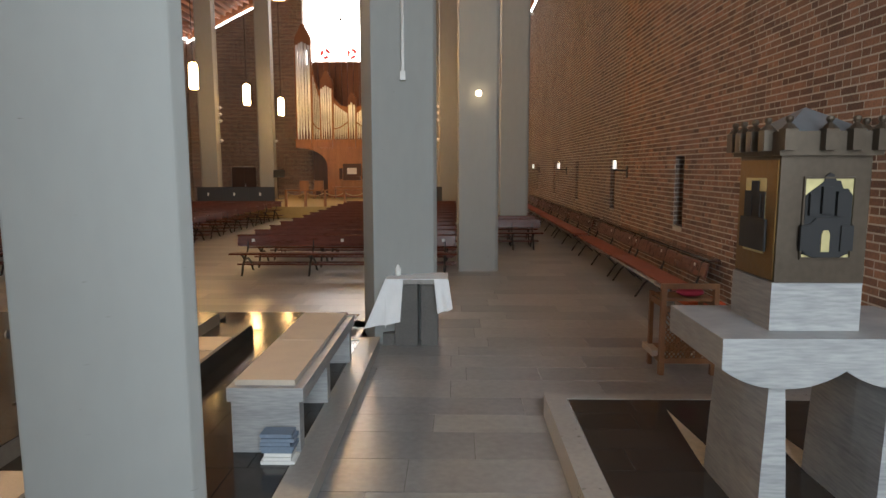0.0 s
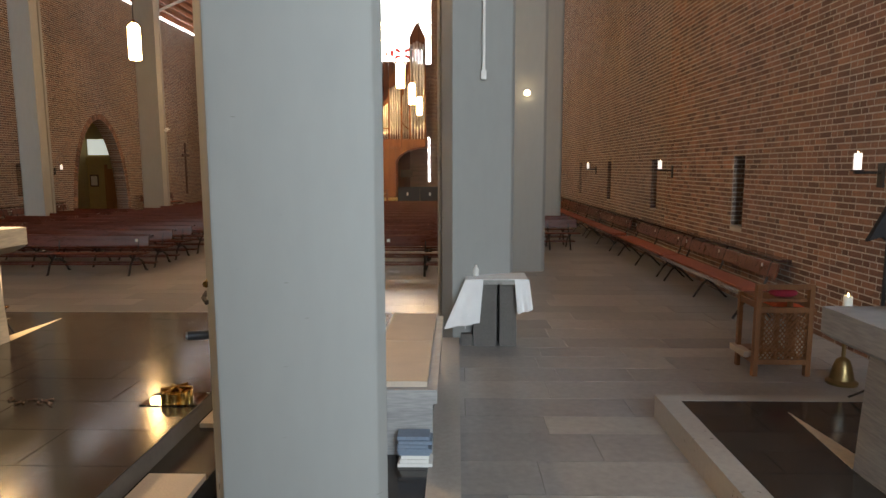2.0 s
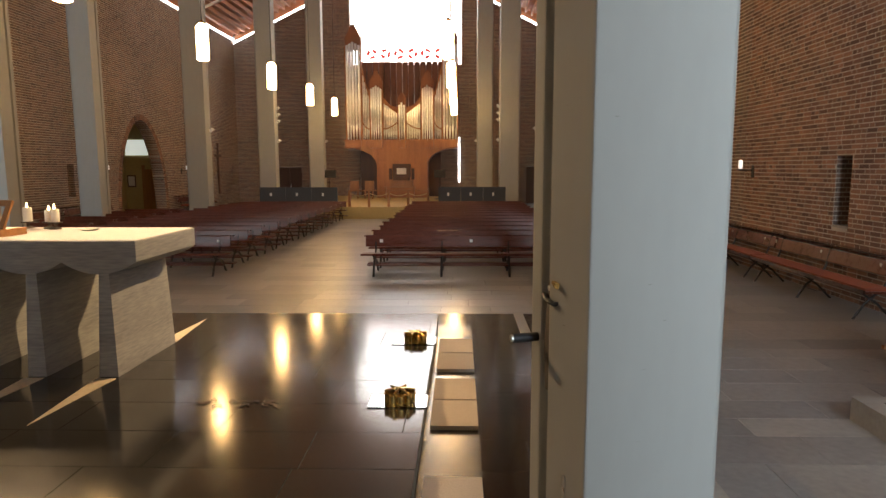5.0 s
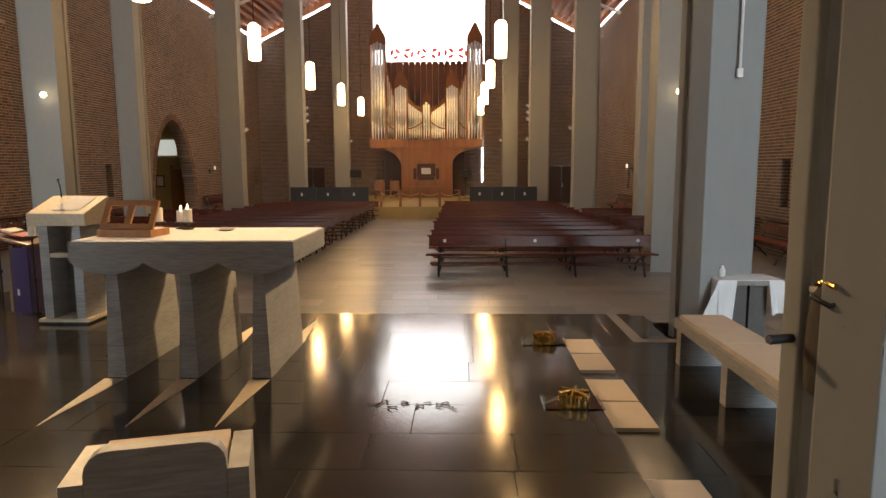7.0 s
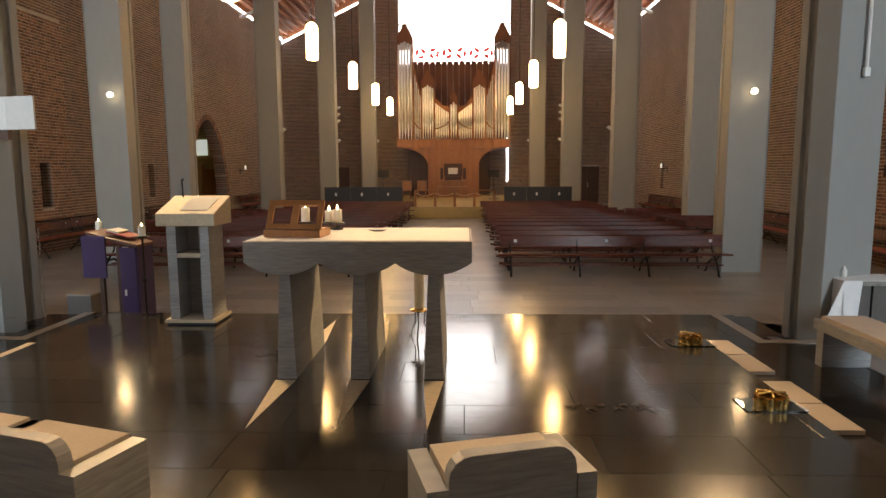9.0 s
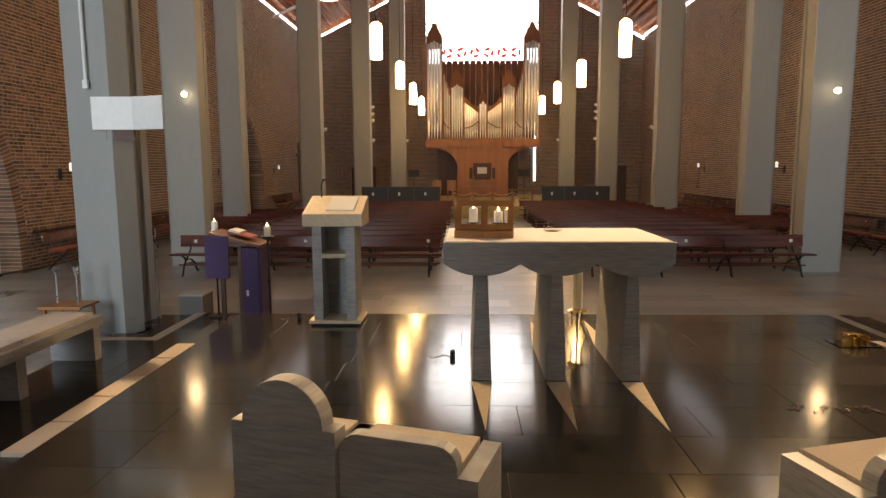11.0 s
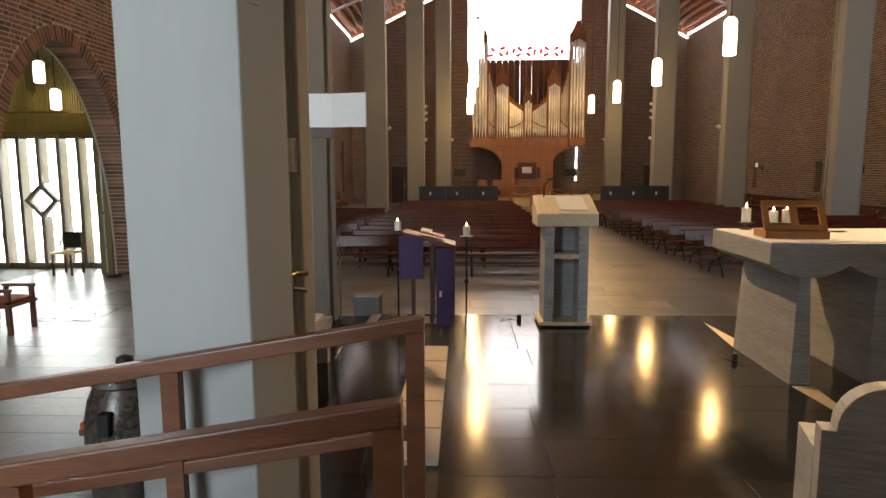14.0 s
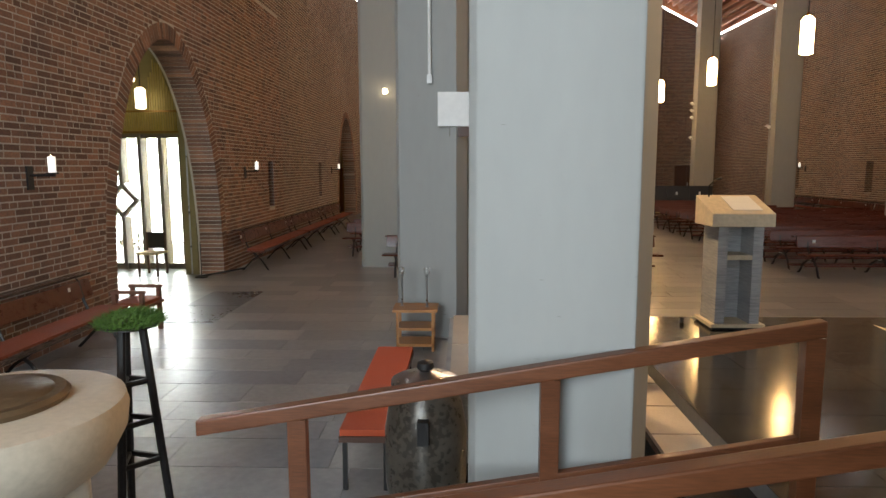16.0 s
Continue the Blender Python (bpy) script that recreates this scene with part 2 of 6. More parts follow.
desk_oak = material("aged_oak", ((0.12, 0.05, 0.018), (0.235, 0.10, 0.036)), 0.45, scale=7, bump=0.05, stretch=(5, 5, 0.6))
curtain = material("brown_wood_screen", (0.14, 0.055, 0.03), 0.6, scale=5, stretch=(6, 6, 0.3))
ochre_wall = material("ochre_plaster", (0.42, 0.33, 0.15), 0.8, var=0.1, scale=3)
# The ochre at half strength: the porch's dimness is put into the colour.
dimmed_porch_ochre = material("ochre_plaster_dimmed", (0.20, 0.165, 0.075), 0.85, var=0.1, scale=3)
grey_timber = material("weathered_grey_timber", (0.17, 0.145, 0.115), 0.6, scale=6, stretch=(5, 5, 0.5))
honey_oak = material("honey_oak", ((0.30, 0.13, 0.04), (0.46, 0.215, 0.07)), 0.4, scale=7, bump=0.05, stretch=(5, 5, 0.6))
# Red glass; sky light coming through it is put in as a glow.
backlit_red_glass = material("backlit_red_glass", (0.70, 0.10, 0.09), 0.2, emit=0.6)
jug_bronze = material("mottled_bronze", ((0.04, 0.035, 0.03), (0.13, 0.11, 0.085)), 0.3, metal=0.35, scale=10, bump=0.08)
glass = glass_material("clear_glass")
window_glow = glow_material("bright_overcast_sky", (1.0, 0.985, 0.96), 6.0)
garden_glow = glow_material("bright_garden_light", (0.90, 0.97, 1.0), 36.0)
strip_glow = glow_material("roof_glazing_sky", (0.97, 0.985, 1.0), 9.0)
lamp_glow = glow_material("opal_lamp_glass", (1.0, 0.59, 0.225), 46.0)
porch_glow = glow_material("porch_lamp_glass", (1.0, 0.85, 0.6), 4.0)
spot_glow = glow_material("spot_lamp_glass", (1.0, 0.74, 0.42), 11.0)
flame_glow = glow_material("candle_flame", (1.0, 0.72, 0.34), 9.0)
candle_lamp = glow_material("lit_candle_tube", (1.0, 0.93, 0.84), 0.7)


# ---- mesh helpers ----
def box(bm, x0, x1, y0, y1, z0, z1, m=None):
    v = [bm.verts.new((x, y, z)) for x in (x0, x1) for y in (y0, y1) for z in (z0, z1)]
    for f in ((0, 1, 3, 2), (4, 6, 7, 5), (0, 4, 5, 1), (2, 3, 7, 6), (0, 2, 6, 4), (1, 5, 7, 3)):
        bm.faces.new([v[i] for i in f])
    if m is not None:
        bmesh.ops.transform(bm, matrix=m, verts=v)
    return v


def prism(bm, pts, a0, a1, axis="z"):
    """A plain outline pushed along an axis; pts are (x, y), (x, z) or (y, z)."""
    def at(p, a):
        return {"z": (p[0], p[1], a), "y": (p[0], a, p[1]), "x": (a, p[0], p[1])}[axis]
    lo, hi = [bm.verts.new(at(p, a0)) for p in pts], [bm.verts.new(at(p, a1)) for p in pts]
    n = len(pts)
    bm.faces.new(lo)
    bm.faces.new(hi)
    for i in range(n):
        bm.faces.new((lo[i], lo[(i + 1) % n], hi[(i + 1) % n], hi[i]))
    bmesh.ops.recalc_face_normals(bm, faces=bm.faces)
    return lo + hi


def lathe(bm, prof, cx=0.0, cy=0.0, n=20, cap=True):
    rings = [[bm.verts.new((cx + r * math.cos(2 * math.pi * k / n), cy + r * math.sin(2 * math.pi * k / n), z)) for k in range(n)] for r, z in prof]
    for a, b in zip(rings, rings[1:]):
        for k in range(n):
            bm.faces.new((a[k], a[(k + 1) % n], b[(k + 1) % n], b[k]))
    if cap:
        bm.faces.new(rings[0][::-1])
        bm.faces.new(rings[-1])
    return [v for r in rings for v in r]


def tube(bm, pts, r, n=8, r1=None):
    """A round bar along points."""
    pts = [Vector(p) for p in pts]
    rings = []
    for i, p in enumerate(pts):
        d = (pts[min(i + 1, len(pts) - 1)] - pts[max(i - 1, 0)]).normalized()
        u = d.cross(Vector((0, 0, 1)) if abs(d.z) < 0.9 else Vector((1, 0, 0))).normalized()
        w = d.cross(u)
        rad = r if r1 is None else r + (r1 - r) * i / (len(pts) - 1)
        rings.append([bm.verts.new(p + rad * (math.cos(2 * math.pi * k / n) * u + math.sin(2 * math.pi * k / n) * w)) for k in range(n)])
    for a, b in zip(rings, rings[1:]):
        for k in range(n):
            bm.faces.new((a[k], a[(k + 1) % n], b[(k + 1) % n], b[k]))
    bm.faces.new(rings[0][::-1])
    bm.faces.new(rings[-1])


def finish(name, bm, mat, bevel=0.0, smooth=False):
    if bevel:
        edges = [e for e in bm.edges if len(e.link_faces) == 2 and e.calc_face_angle(0) > 0.5]
        bmesh.ops.bevel(bm, geom=edges, offset=bevel, segments=2, affect="EDGES", profile=0.6, clamp_overlap=True)
    bmesh.ops.recalc_face_normals(bm, faces=bm.faces)
    me = bpy.data.meshes.new(name)
    bm.to_mesh(me)
    bm.free()
    me.materials.append(mat)
    if smooth:
        me.polygons.foreach_set("use_smooth", [True] * len(me.polygons))
        me.set_sharp_from_angle(angle=radians(40))
    return me


def solid(name, bm, mat, label="", category="", kind="structure", bevel=0.0, smooth=False, group=""):
    return tagged(new(name, finish(name, bm, mat, bevel, smooth)), label, category, group, kind)


def thing(name, at, label, category, group="", turn=0.0, kind=""):
    ob = new(name)
    ob.matrix_world = pose(*at, 0, 0, turn)
    ob.empty_display_size = 0.1
    return tagged(ob, label, category, group, kind)


def part(name, bm, mat, parent, label="", bevel=0.0, smooth=False):
    ob = new(name, finish(name, bm, mat, bevel, smooth))
    ob.parent = parent
    return tagged(ob, label)


def pbox(name, parent, mat, x0, x1, y0, y1, z0, z1, label="", bevel=0.006, m=None):
    bm = bmesh.new()
    box(bm, x0, x1, y0, y1, z0, z1, m)
    return part(name, bm, mat, parent, label, bevel)


def sbox(name, mat, x0, x1, y0, y1, z0, z1, label="", category="", bevel=0.0):
    bm = bmesh.new()
    box(bm, x0, x1, y0, y1, z0, z1)
    return solid(name, bm, mat, label, category, bevel=bevel)


def child(name, me, parent, m):
    ob = new(name, me)
    ob.parent = parent
    ob.matrix_basis = m
    return ob


# ---- structure ----
XR, XL, YF, YB = 3.62, -15.80, 38.0, -5.0      # side walls, far wall, wall behind the sanctuary
EAVE, RIDGE, XM = 9.55, 14.6, -5.85
L1, L2, L3, LT = 0.12, 0.29, 0.43, 0.20                   # sanctuary levels above the nave floor
SLOTS_R = [10.22, 14.65, 19.0, 23.4, 28.4]     # start of each wall niche, 0.42 wide
SLOTS_L = [15.75, 21.25, 36.9]
ARCHES = [(10.63, 1.95, 4.19), (26.5, 1.9, 4.13)]


def arch_half(z, w, h):
    return w * max(0.0, 1 - (z / h) ** 2.4) ** 0.55


def ring_half(z, w, h, ring):
    """Half the width of an arch with its ring of bricks, at a height."""
    pts = [q for q in arch_outline(0.0, w, h, 60, ring) if q[0] >= 0]
    if not pts or z > max(q[1] for q in pts):
        return 0.0
    a = min(pts, key=lambda q: abs(q[1] - z))
    return a[0]


def arch_outline(cy, w, h, n=28, grow=0.0):
    zs = [h * math.sin(math.pi / 2 * i / n) for i in range(n + 1)]
    left = [(cy - arch_half(z, w, h), z) for z in zs]
    right = [(2 * cy - y, z) for y, z in left[-2::-1]]
    pts = left + right
    if grow:
        out = []
        for i, p in enumerate(pts):
            a, b = pts[max(i - 1, 0)], pts[min(i + 1, len(pts) - 1)]
            d = Vector((b[0] - a[0], b[1] - a[1])).normalized()
            out.append((p[0] - d.y * grow, p[1] + d.x * grow))
        return out
    return pts


# floors: a joint bed under the slabs
sbox("floor", joint, XL - 4, XR + 0.4, YB, YF + 0.4, -0.3, -0.006, "grey stone slab floor of the nave and aisles", "floor")
bm = bmesh.new()
prism(bm, [(-11.05, -0.6), (-1.12, -0.6), (-1.12, 7.2), (-1.75, 7.2), (-1.75, 8.62), (-10.4, 8.62), (-10.4, 7.2), (-11.05, 7.2)], 0.0, L1 - 0.006, "z")
solid("sanctuary_platform", bm, slate, "dark slate sanctuary floor, one low step up", "platform")
sbox("sanctuary_step", slate, -9.75, -2.40, -0.6, 7.27, L1, L2, "black slate step round the altar platform", "step", bevel=0.006)
sbox("sanctuary_front_step", slate, -9.30, -2.86, 7.27, 7.64, L1, L2, "black slate step before the altar platform", "step", bevel=0.006)
sbox("altar_platform", joint, -9.35, -2.79, -0.6, 7.25, L2, L3 - 0.006, "dark slate altar platform", "platform")
for x0, x1, n in ((-1.12, -0.90, "kerb"), (-11.25, -11.03, "kerb")):
    sbox(n, kerbstone, x0, x1, -4.0, 7.31, 0.0, L1 + 0.004, "pale worn stone kerb along the sanctuary platform", "kerb", bevel=0.008)
sbox("kerb", kerbstone, -1.67, -1.12, 7.18, 7.31, 0.0, L1 + 0.004, "pale worn stone kerb along the sanctuary platform", "kerb", bevel=0.008)
sbox("kerb", kerbstone, -1.80, -1.67, 7.18, 8.62, 0.0, L1 + 0.004, "pale worn stone kerb along the sanctuary platform", "kerb", bevel=0.008)
sbox("kerb", kerbstone, -11.03, -10.48, 7.18, 7.31, 0.0, L1 + 0.004, "pale worn stone kerb along the sanctuary platform", "kerb", bevel=0.008)
sbox("kerb", kerbstone, -10.48, -10.35, 7.18, 8.62, 0.0, L1 + 0.004, "pale worn stone kerb along the sanctuary platform", "kerb", bevel=0.008)
# raised base of the tabernacle
sbox("tabernacle_base", joint, 0.92, XR, -4.0, 5.10, 0.0, LT - 0.006, "dark tiled base under the tabernacle table", "platform")
sbox("kerb", kerbstone, 0.75, 0.92, -4.0, 5.23, 0.0, LT, "pale stone kerb round the dark tiled base", "kerb", bevel=0.008)
sbox("kerb", kerbstone, 0.92, XR, 5.10, 5.23, 0.0, LT, "pale stone kerb round the dark tiled base", "kerb", bevel=0.008)
# ramp at the left of the platform
bm = bmesh.new()
prism(bm, [(-12.25, 0.0), (-9.35, 0.0), (-9.35, L3), (-12.25, 0.012)], 1.78, 3.0, "y")
solid("ramp", bm, slate, "dark ramp between two wooden handrails", "ramp")


def side_wall(name, x, out, slots, arches, y0, y1, label, near):
    """A wall along y with niches and arches; out is +1 where it lies to the right. near: the stretch with bricks of its own."""
    t = 0.5 * out
    cuts = sorted([(s, s + 0.42, "slot", None) for s in slots] + [(a[0] - a[1] - 0.6, a[0] + a[1] + 0.6, "arch", a) for a in arches])
    runs, y = [], y0
    for c in cuts:
        runs += [(y, c[0], "full", None), c]
        y = c[1]
    runs.append((y, y1, "full", None))
    far, bed = bmesh.new(), bmesh.new()

    def put(ya, yb, za, zb):
        for lo, hi, b, dx in ((max(ya, near[0]), min(yb, near[1]), bed, 0.001 * out), (ya, min(yb, near[0]), far, 0), (max(ya, near[1]), yb, far, 0)):
            if hi - lo > 1e-4:
                if b is bed and zb > near[2]:
                    box(far, x, x + t, lo, hi, max(za, near[2]), zb)
                    if za < near[2]:
                        box(bed, x + dx, x + t, lo, hi, za, near[2])
                else:
                    box(b, x + dx, x + t, lo, hi, za, zb)
    for ya, yb, kind, a in runs:
        if kind == "full":
            put(ya, yb, 0, EAVE)
        elif kind == "slot":
            put(ya, yb, 0, 1.13)
            put(ya, yb, 2.30, EAVE)
        else:
            inner = arch_outline(a[0], a[1] + (0.012 if near[0] <= a[0] <= near[1] else 0), a[2] + (0.012 if near[0] <= a[0] <= near[1] else 0))
            b, dx = (bed, 0.001 * out) if near[0] <= a[0] <= near[1] else (far, 0)
            top = near[2] if b is bed else EAVE
            prism(b, [(ya, 0.0), (ya, top), (yb, top), (yb, 0.0)] + inner[::-1], x + dx, x + t, "x")
            if b is bed:
                put(ya, yb, near[2], EAVE)
    ob = solid(name, far, brick_y, label, "wall")
    wall_bed = solid(name + "_bed", bed, mortar, "pale mortar bed behind the bricks", "wall")
    for s in slots:
        box_bm = bmesh.new()
        box(box_bm, x + t * 0.7, x + t + 0.05 * out, s - 0.05, s + 0.47, 1.08, 2.35)
        for q in ((s - 0.002, s + 0.012, 1.13, 2.30), (s + 0.408, s + 0.422, 1.13, 2.30), (s + 0.012, s + 0.408, 2.288, 2.302)):
            box(box_bm, x + 0.006 * out, x + t * 0.7, *q)
        solid("niche_back", box_bm, brick_x, "dark back of a narrow brick wall niche", "niche")
        box_bm = bmesh.new()
        box(box_bm, x - 0.004 * out, x + t * 0.7, s + 0.005, s + 0.415, 1.131, 1.165)
        solid("niche_sill", box_bm, kerbstone, "thin pale sill of a wall niche", "sill")
    return wall_bed


NEAR_R, NEAR_L = (2.0, 14.0, 6.0), (2.0, 17.0, 6.0)
bed_r = side_wall("wall_right", XR, 1, SLOTS_R, [], YB, YF, "brown-red brick aisle wall with narrow niches", NEAR_R)
bed_l = side_wall("wall_left", XL, -1, SLOTS_L, ARCHES, YB, YF, "brown-red brick aisle wall with arched doorways", NEAR_L)

# far wall with its high window and two doors
WX0, WX1, WZ = -8.95, -2.45, 8.06


def gable(x):
    return EAVE + (RIDGE - EAVE) * (1 - abs(x - XM) / (XR - XM)) - 0.28


bm = bmesh.new()
prism(bm, [(XL, 0), (-13.5, 0), (-13.5, 2.2), (-12.0, 2.2), (-12.0, 0), (WX0, 0), (WX0, gable(WX0)), (XL, EAVE - 0.2)], YF, YF + 0.5, "y")
prism(bm, [(WX1, 0), (1.4, 0), (1.4, 2.2), (2.85, 2.2), (2.85, 0), (XR, 0), (XR, EAVE - 0.2), (WX1, gable(WX1))], YF, YF + 0.5, "y")
box(bm, WX0, WX1, YF, YF + 0.5, 0, WZ)
solid("wall_far", bm, brick_x, "brown brick end wall behind the organ", "wall")
bm = bmesh.new()
for x0, x1, z0, z1 in ((XL - 0.5, XR + 0.5, 0, 1.2), (XL - 0.5, XR + 0.5, 7.6, EAVE), (XL - 0.5, -15.5, 1.2, 7.6), (-11.7, 0.0, 1.2, 7.6), (3.4, XR + 0.5, 1.2, 7.6)):
    box(bm, x0, x1, YB - 0.5, YB, z0, z1)
prism(bm, [(XL - 0.5, EAVE), (XR + 0.5, EAVE), (XM, RIDGE + 0.4)], YB - 0.5, YB, "y")
solid("wall_back", bm, brick_x, "brick wall behind the aisles with tall window openings", "wall")
# Unseen wall added to shield altar and front columns from window light.
bm = bmesh.new()
box(bm, -11.1, -0.6, -0.95, -0.65, 0, EAVE + 2)
box(bm, -1.35, -1.05, YB, -0.95, 0, EAVE + 2)
box(bm, -11.1, -10.8, YB, -0.95, 0, EAVE + 2)
solid("wall_chancel", bm, light_block_paint, "unseen plain grey wall added to block the aisle window light", "wall")

# roof: backing boards and slats in one mesh, thin bright glazing along the eaves and the gable
bm = bmesh.new()
for sx, xe in ((1, XR), (-1, XL)):
    run = abs(xe - XM)
    prism(bm, [(xe + 0.5 * sx, EAVE + 0.05 - 0.5 * (RIDGE - EAVE) / run + 0.35), (XM, RIDGE + 0.4), (XM, RIDGE + 0.55), (xe + 0.5 * sx, EAVE + 0.5)], YB - 0.5, YF + 0.5, "y")
    n = int(run / 0.34)
    for i in range(1, n):
        xs = xe - sx * i * 0.34
        z = EAVE + 0.12 + (RIDGE - EAVE) * i * 0.34 / run
        box(bm, xs - 0.055, xs + 0.055, YB, YF - 0.05, z, z + 0.2)
solid("ceiling", bm, slat_wood, "pitched timber ceiling of reddish slats", "ceiling")
for i, (a, b) in enumerate((((XR, EAVE), (XM, RIDGE)), ((XL, EAVE), (XM, RIDGE)))):
    bm = bmesh.new()
    box(bm, a[0] - 0.03 if i == 0 else a[0] - 0.06, a[0] + 0.06 if i == 0 else a[0] + 0.03, YB, YF, EAVE + 0.002, EAVE + 0.09)
    solid("roof_glazing", bm, strip_glow, "bright glazed strip between wall and roof", "window")
    bm = bmesh.new()
    w = WX1 if i == 0 else WX0
    s = 1 if i == 0 else -1
    prism(bm, [(a[0], EAVE - 0.195), (a[0], EAVE - 0.06), (w, gable(w) + 0.14), (w, gable(w) + 0.005)], YF + 0.1, YF + 0.15, "y")
    solid("roof_glazing", bm, strip_glow, "bright glazed strip between wall and roof", "window")
for y in (13.0, 19.0, 25.0, 31.0):
    for s, xe in ((1, XR), (-1, XL)):
        bm = bmesh.new()
        tube(bm, [(xe, y, EAVE - 0.3), (xe - s * 4.6, y, EAVE + 1.6)], 0.07)
        solid("roof_tie", bm, white_paint, "white steel roof tie", "beam")

bm = bmesh.new()
for i, xe in enumerate((XR, XL)):
    w = WX1 if i == 0 else WX0
    prism(bm, [(xe, EAVE - 0.065), (xe, EAVE + 0.6), (w, gable(w) + 0.9), (w, gable(w) + 0.135)], YF + 0.2, YF + 0.4, "y")
    box(bm, xe if i == 0 else xe - 0.3, xe + 0.3 if i == 0 else xe, YB, YF, EAVE + 0.09, EAVE + 0.5)
solid("roof_fascia", bm, slat_wood, "timber boards closing the roof edge", "trim")

# high window
win = thing("window_organ", (0, YF, 0), "tall bright overexposed window above the organ", "window", kind="structure")
for name, x0, x1, z0, z1 in [("window_frame", WX0, WX1, WZ, WZ + 0.08)] + [("mullion", x, x + 0.06, WZ, gable(x) - 0.05) for x in (WX0 + 0.62, WX1 - 0.68)] + \
        [("transom", WX0, WX0 + 0.62, 10.35, 10.42), ("transom", WX1 - 0.62, WX1, 10.35, 10.42)]:
    pbox(name, win, white_paint, x0, x1, 0.12, 0.2, z0, z1, bevel=0)
for i in range(6):
    x = -7.68 + i * 0.79
    for a in range(3):
        bm = bmesh.new()
        a0 = a * 2.09 + i * 1.1
        arc = [a0 + 1.5 * k / 6 for k in range(7)]
        prism(bm, [(x + 0.31 * math.cos(t), 8.74 + 0.31 * math.sin(t)) for t in arc] + [(x + 0.12 * math.cos(t), 8.74 + 0.12 * math.sin(t)) for t in arc[::-1]], 0.10, 0.115, "y")
        part("roundel_glass", bm, backlit_red_glass, win, "red stained glass ring")
bm = bmesh.new()
box(bm, WX0 - 0.4, WX1 + 0.4, YF + 0.75, YF + 0.8, WZ - 0.4, RIDGE)
solid("backdrop", bm, window_glow, "bright overcast sky outside the high window", "sky", kind="structure")

for x0, z0, z1 in ((-5.98, 3.6, 7.95), (-5.30, 3.6, 7.95), (-2.62, 1.3, 3.9)):
    bm = bmesh.new()
    box(bm, x0, x0 + 0.07, YF - 0.03, YF - 0.004, z0, z1)
    solid("slit_window", bm, strip_glow, "narrow bright window slit behind the organ", "window")
for n, x0, x1 in (("door_left", -13.5, -12.0), ("door_right", 1.4, 2.85)):
    d = thing(n, (x0, YF, 0), "dark brown double door in the end wall", "door", kind="structure")
    w = x1 - x0
    for k in range(2):
        pbox("door_leaf", d, dark_wood, k * w / 2 + 0.006, (k + 1) * w / 2 - 0.006, 0.12, 0.18, 0.01, 2.19)
    pbox("door_handle", d, steel, w / 2 + 0.05, w / 2 + 0.08, 0.07, 0.12, 0.95, 1.2, "steel handle")


# ---- columns ----
def column(x0, y0, x1, y1, inner, name="column"):
    """A column whose front runs from its left corner to its right one; inner: +1 where the inner side faces +x."""
    c = thing(name, ((x0 + x1) / 2, (y0 + y1) / 2, 0), "tall pale grey painted concrete column with a stepped side", "column", "columns along the nave",
              turn=math.degrees(math.atan2(y1 - y0, x1 - x0)), kind="structure")
    w = math.hypot(x1 - x0, y1 - y0) / 2
    bm = bmesh.new()
    s = inner
    pts = [(-s * w, 0), (s * w, 0), (s * (w + 0.035), 0.29), (s * (w - 0.04), 0.305), (s * (w - 0.04), 0.41), (s * (w + 0.005), 0.42), (s * (w + 0.005), 0.52),
           (-s * (w - 0.16), 0.52), (-s * (w - 0.16), 0.31), (-s * (w + 0.05), 0.29), (-s * (w + 0.06), 0.05)]
    prism(bm, pts, 0, 14.2, "z")
    part("shaft", bm, paint, c, bevel=0.012)
    bm = bmesh.new()
    box(bm, -w - 0.012, w + 0.012, -0.014, 0.3, 0.0, 0.018)
    part("base_plate", bm, kerbstone, c)
    return c


RIGHT = [(-1.98, 2.70, -1.31, 2.957), (-0.98, 7.44, -0.276, 7.709), (0.05, 12.88, 0.80, 12.88), (1.27, 18.46, 2.02, 18.46), (0.38, 24.0, 1.20, 24.0), (-0.74, 28.85, 0.08, 28.85), (-1.6, 34.5, -0.83, 34.5)]
LEFT = [(-10.933, 3.23, -10.22, 2.945), (-11.80, 8.11, -11.08, 7.82), (-13.12, 13.6, -12.37, 13.6), (-13.92, 18.8, -13.30, 18.8), (-12.85, 24.0, -12.1, 24.0), (-11.76, 29.3, -11.02, 29.3), (-10.66, 34.5, -9.9, 34.5)]
for r in RIGHT:
    column(*r, -1)
for r in LEFT:
    column(*r, 1)

# porch behind the first arch: ochre walls with dimness in their colour, a glazed front that faces the sanctuary, garden
# light
cy, w, h = ARCHES[0]
PY = 13.3
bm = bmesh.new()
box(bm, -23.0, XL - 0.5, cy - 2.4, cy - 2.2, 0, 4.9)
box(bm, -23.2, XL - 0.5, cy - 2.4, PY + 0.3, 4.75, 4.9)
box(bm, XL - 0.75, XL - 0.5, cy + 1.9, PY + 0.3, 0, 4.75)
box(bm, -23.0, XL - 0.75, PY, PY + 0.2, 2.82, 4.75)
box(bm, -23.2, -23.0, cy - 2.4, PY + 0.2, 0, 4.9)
solid("porch_walls", bm, dimmed_porch_ochre, "ochre plaster walls of the entrance porch, dimness put into the colour", "wall")
ent = thing("entrance_door", (-17.3, PY, 0), "glazed timber entrance front with a diamond window", "door", kind="structure")
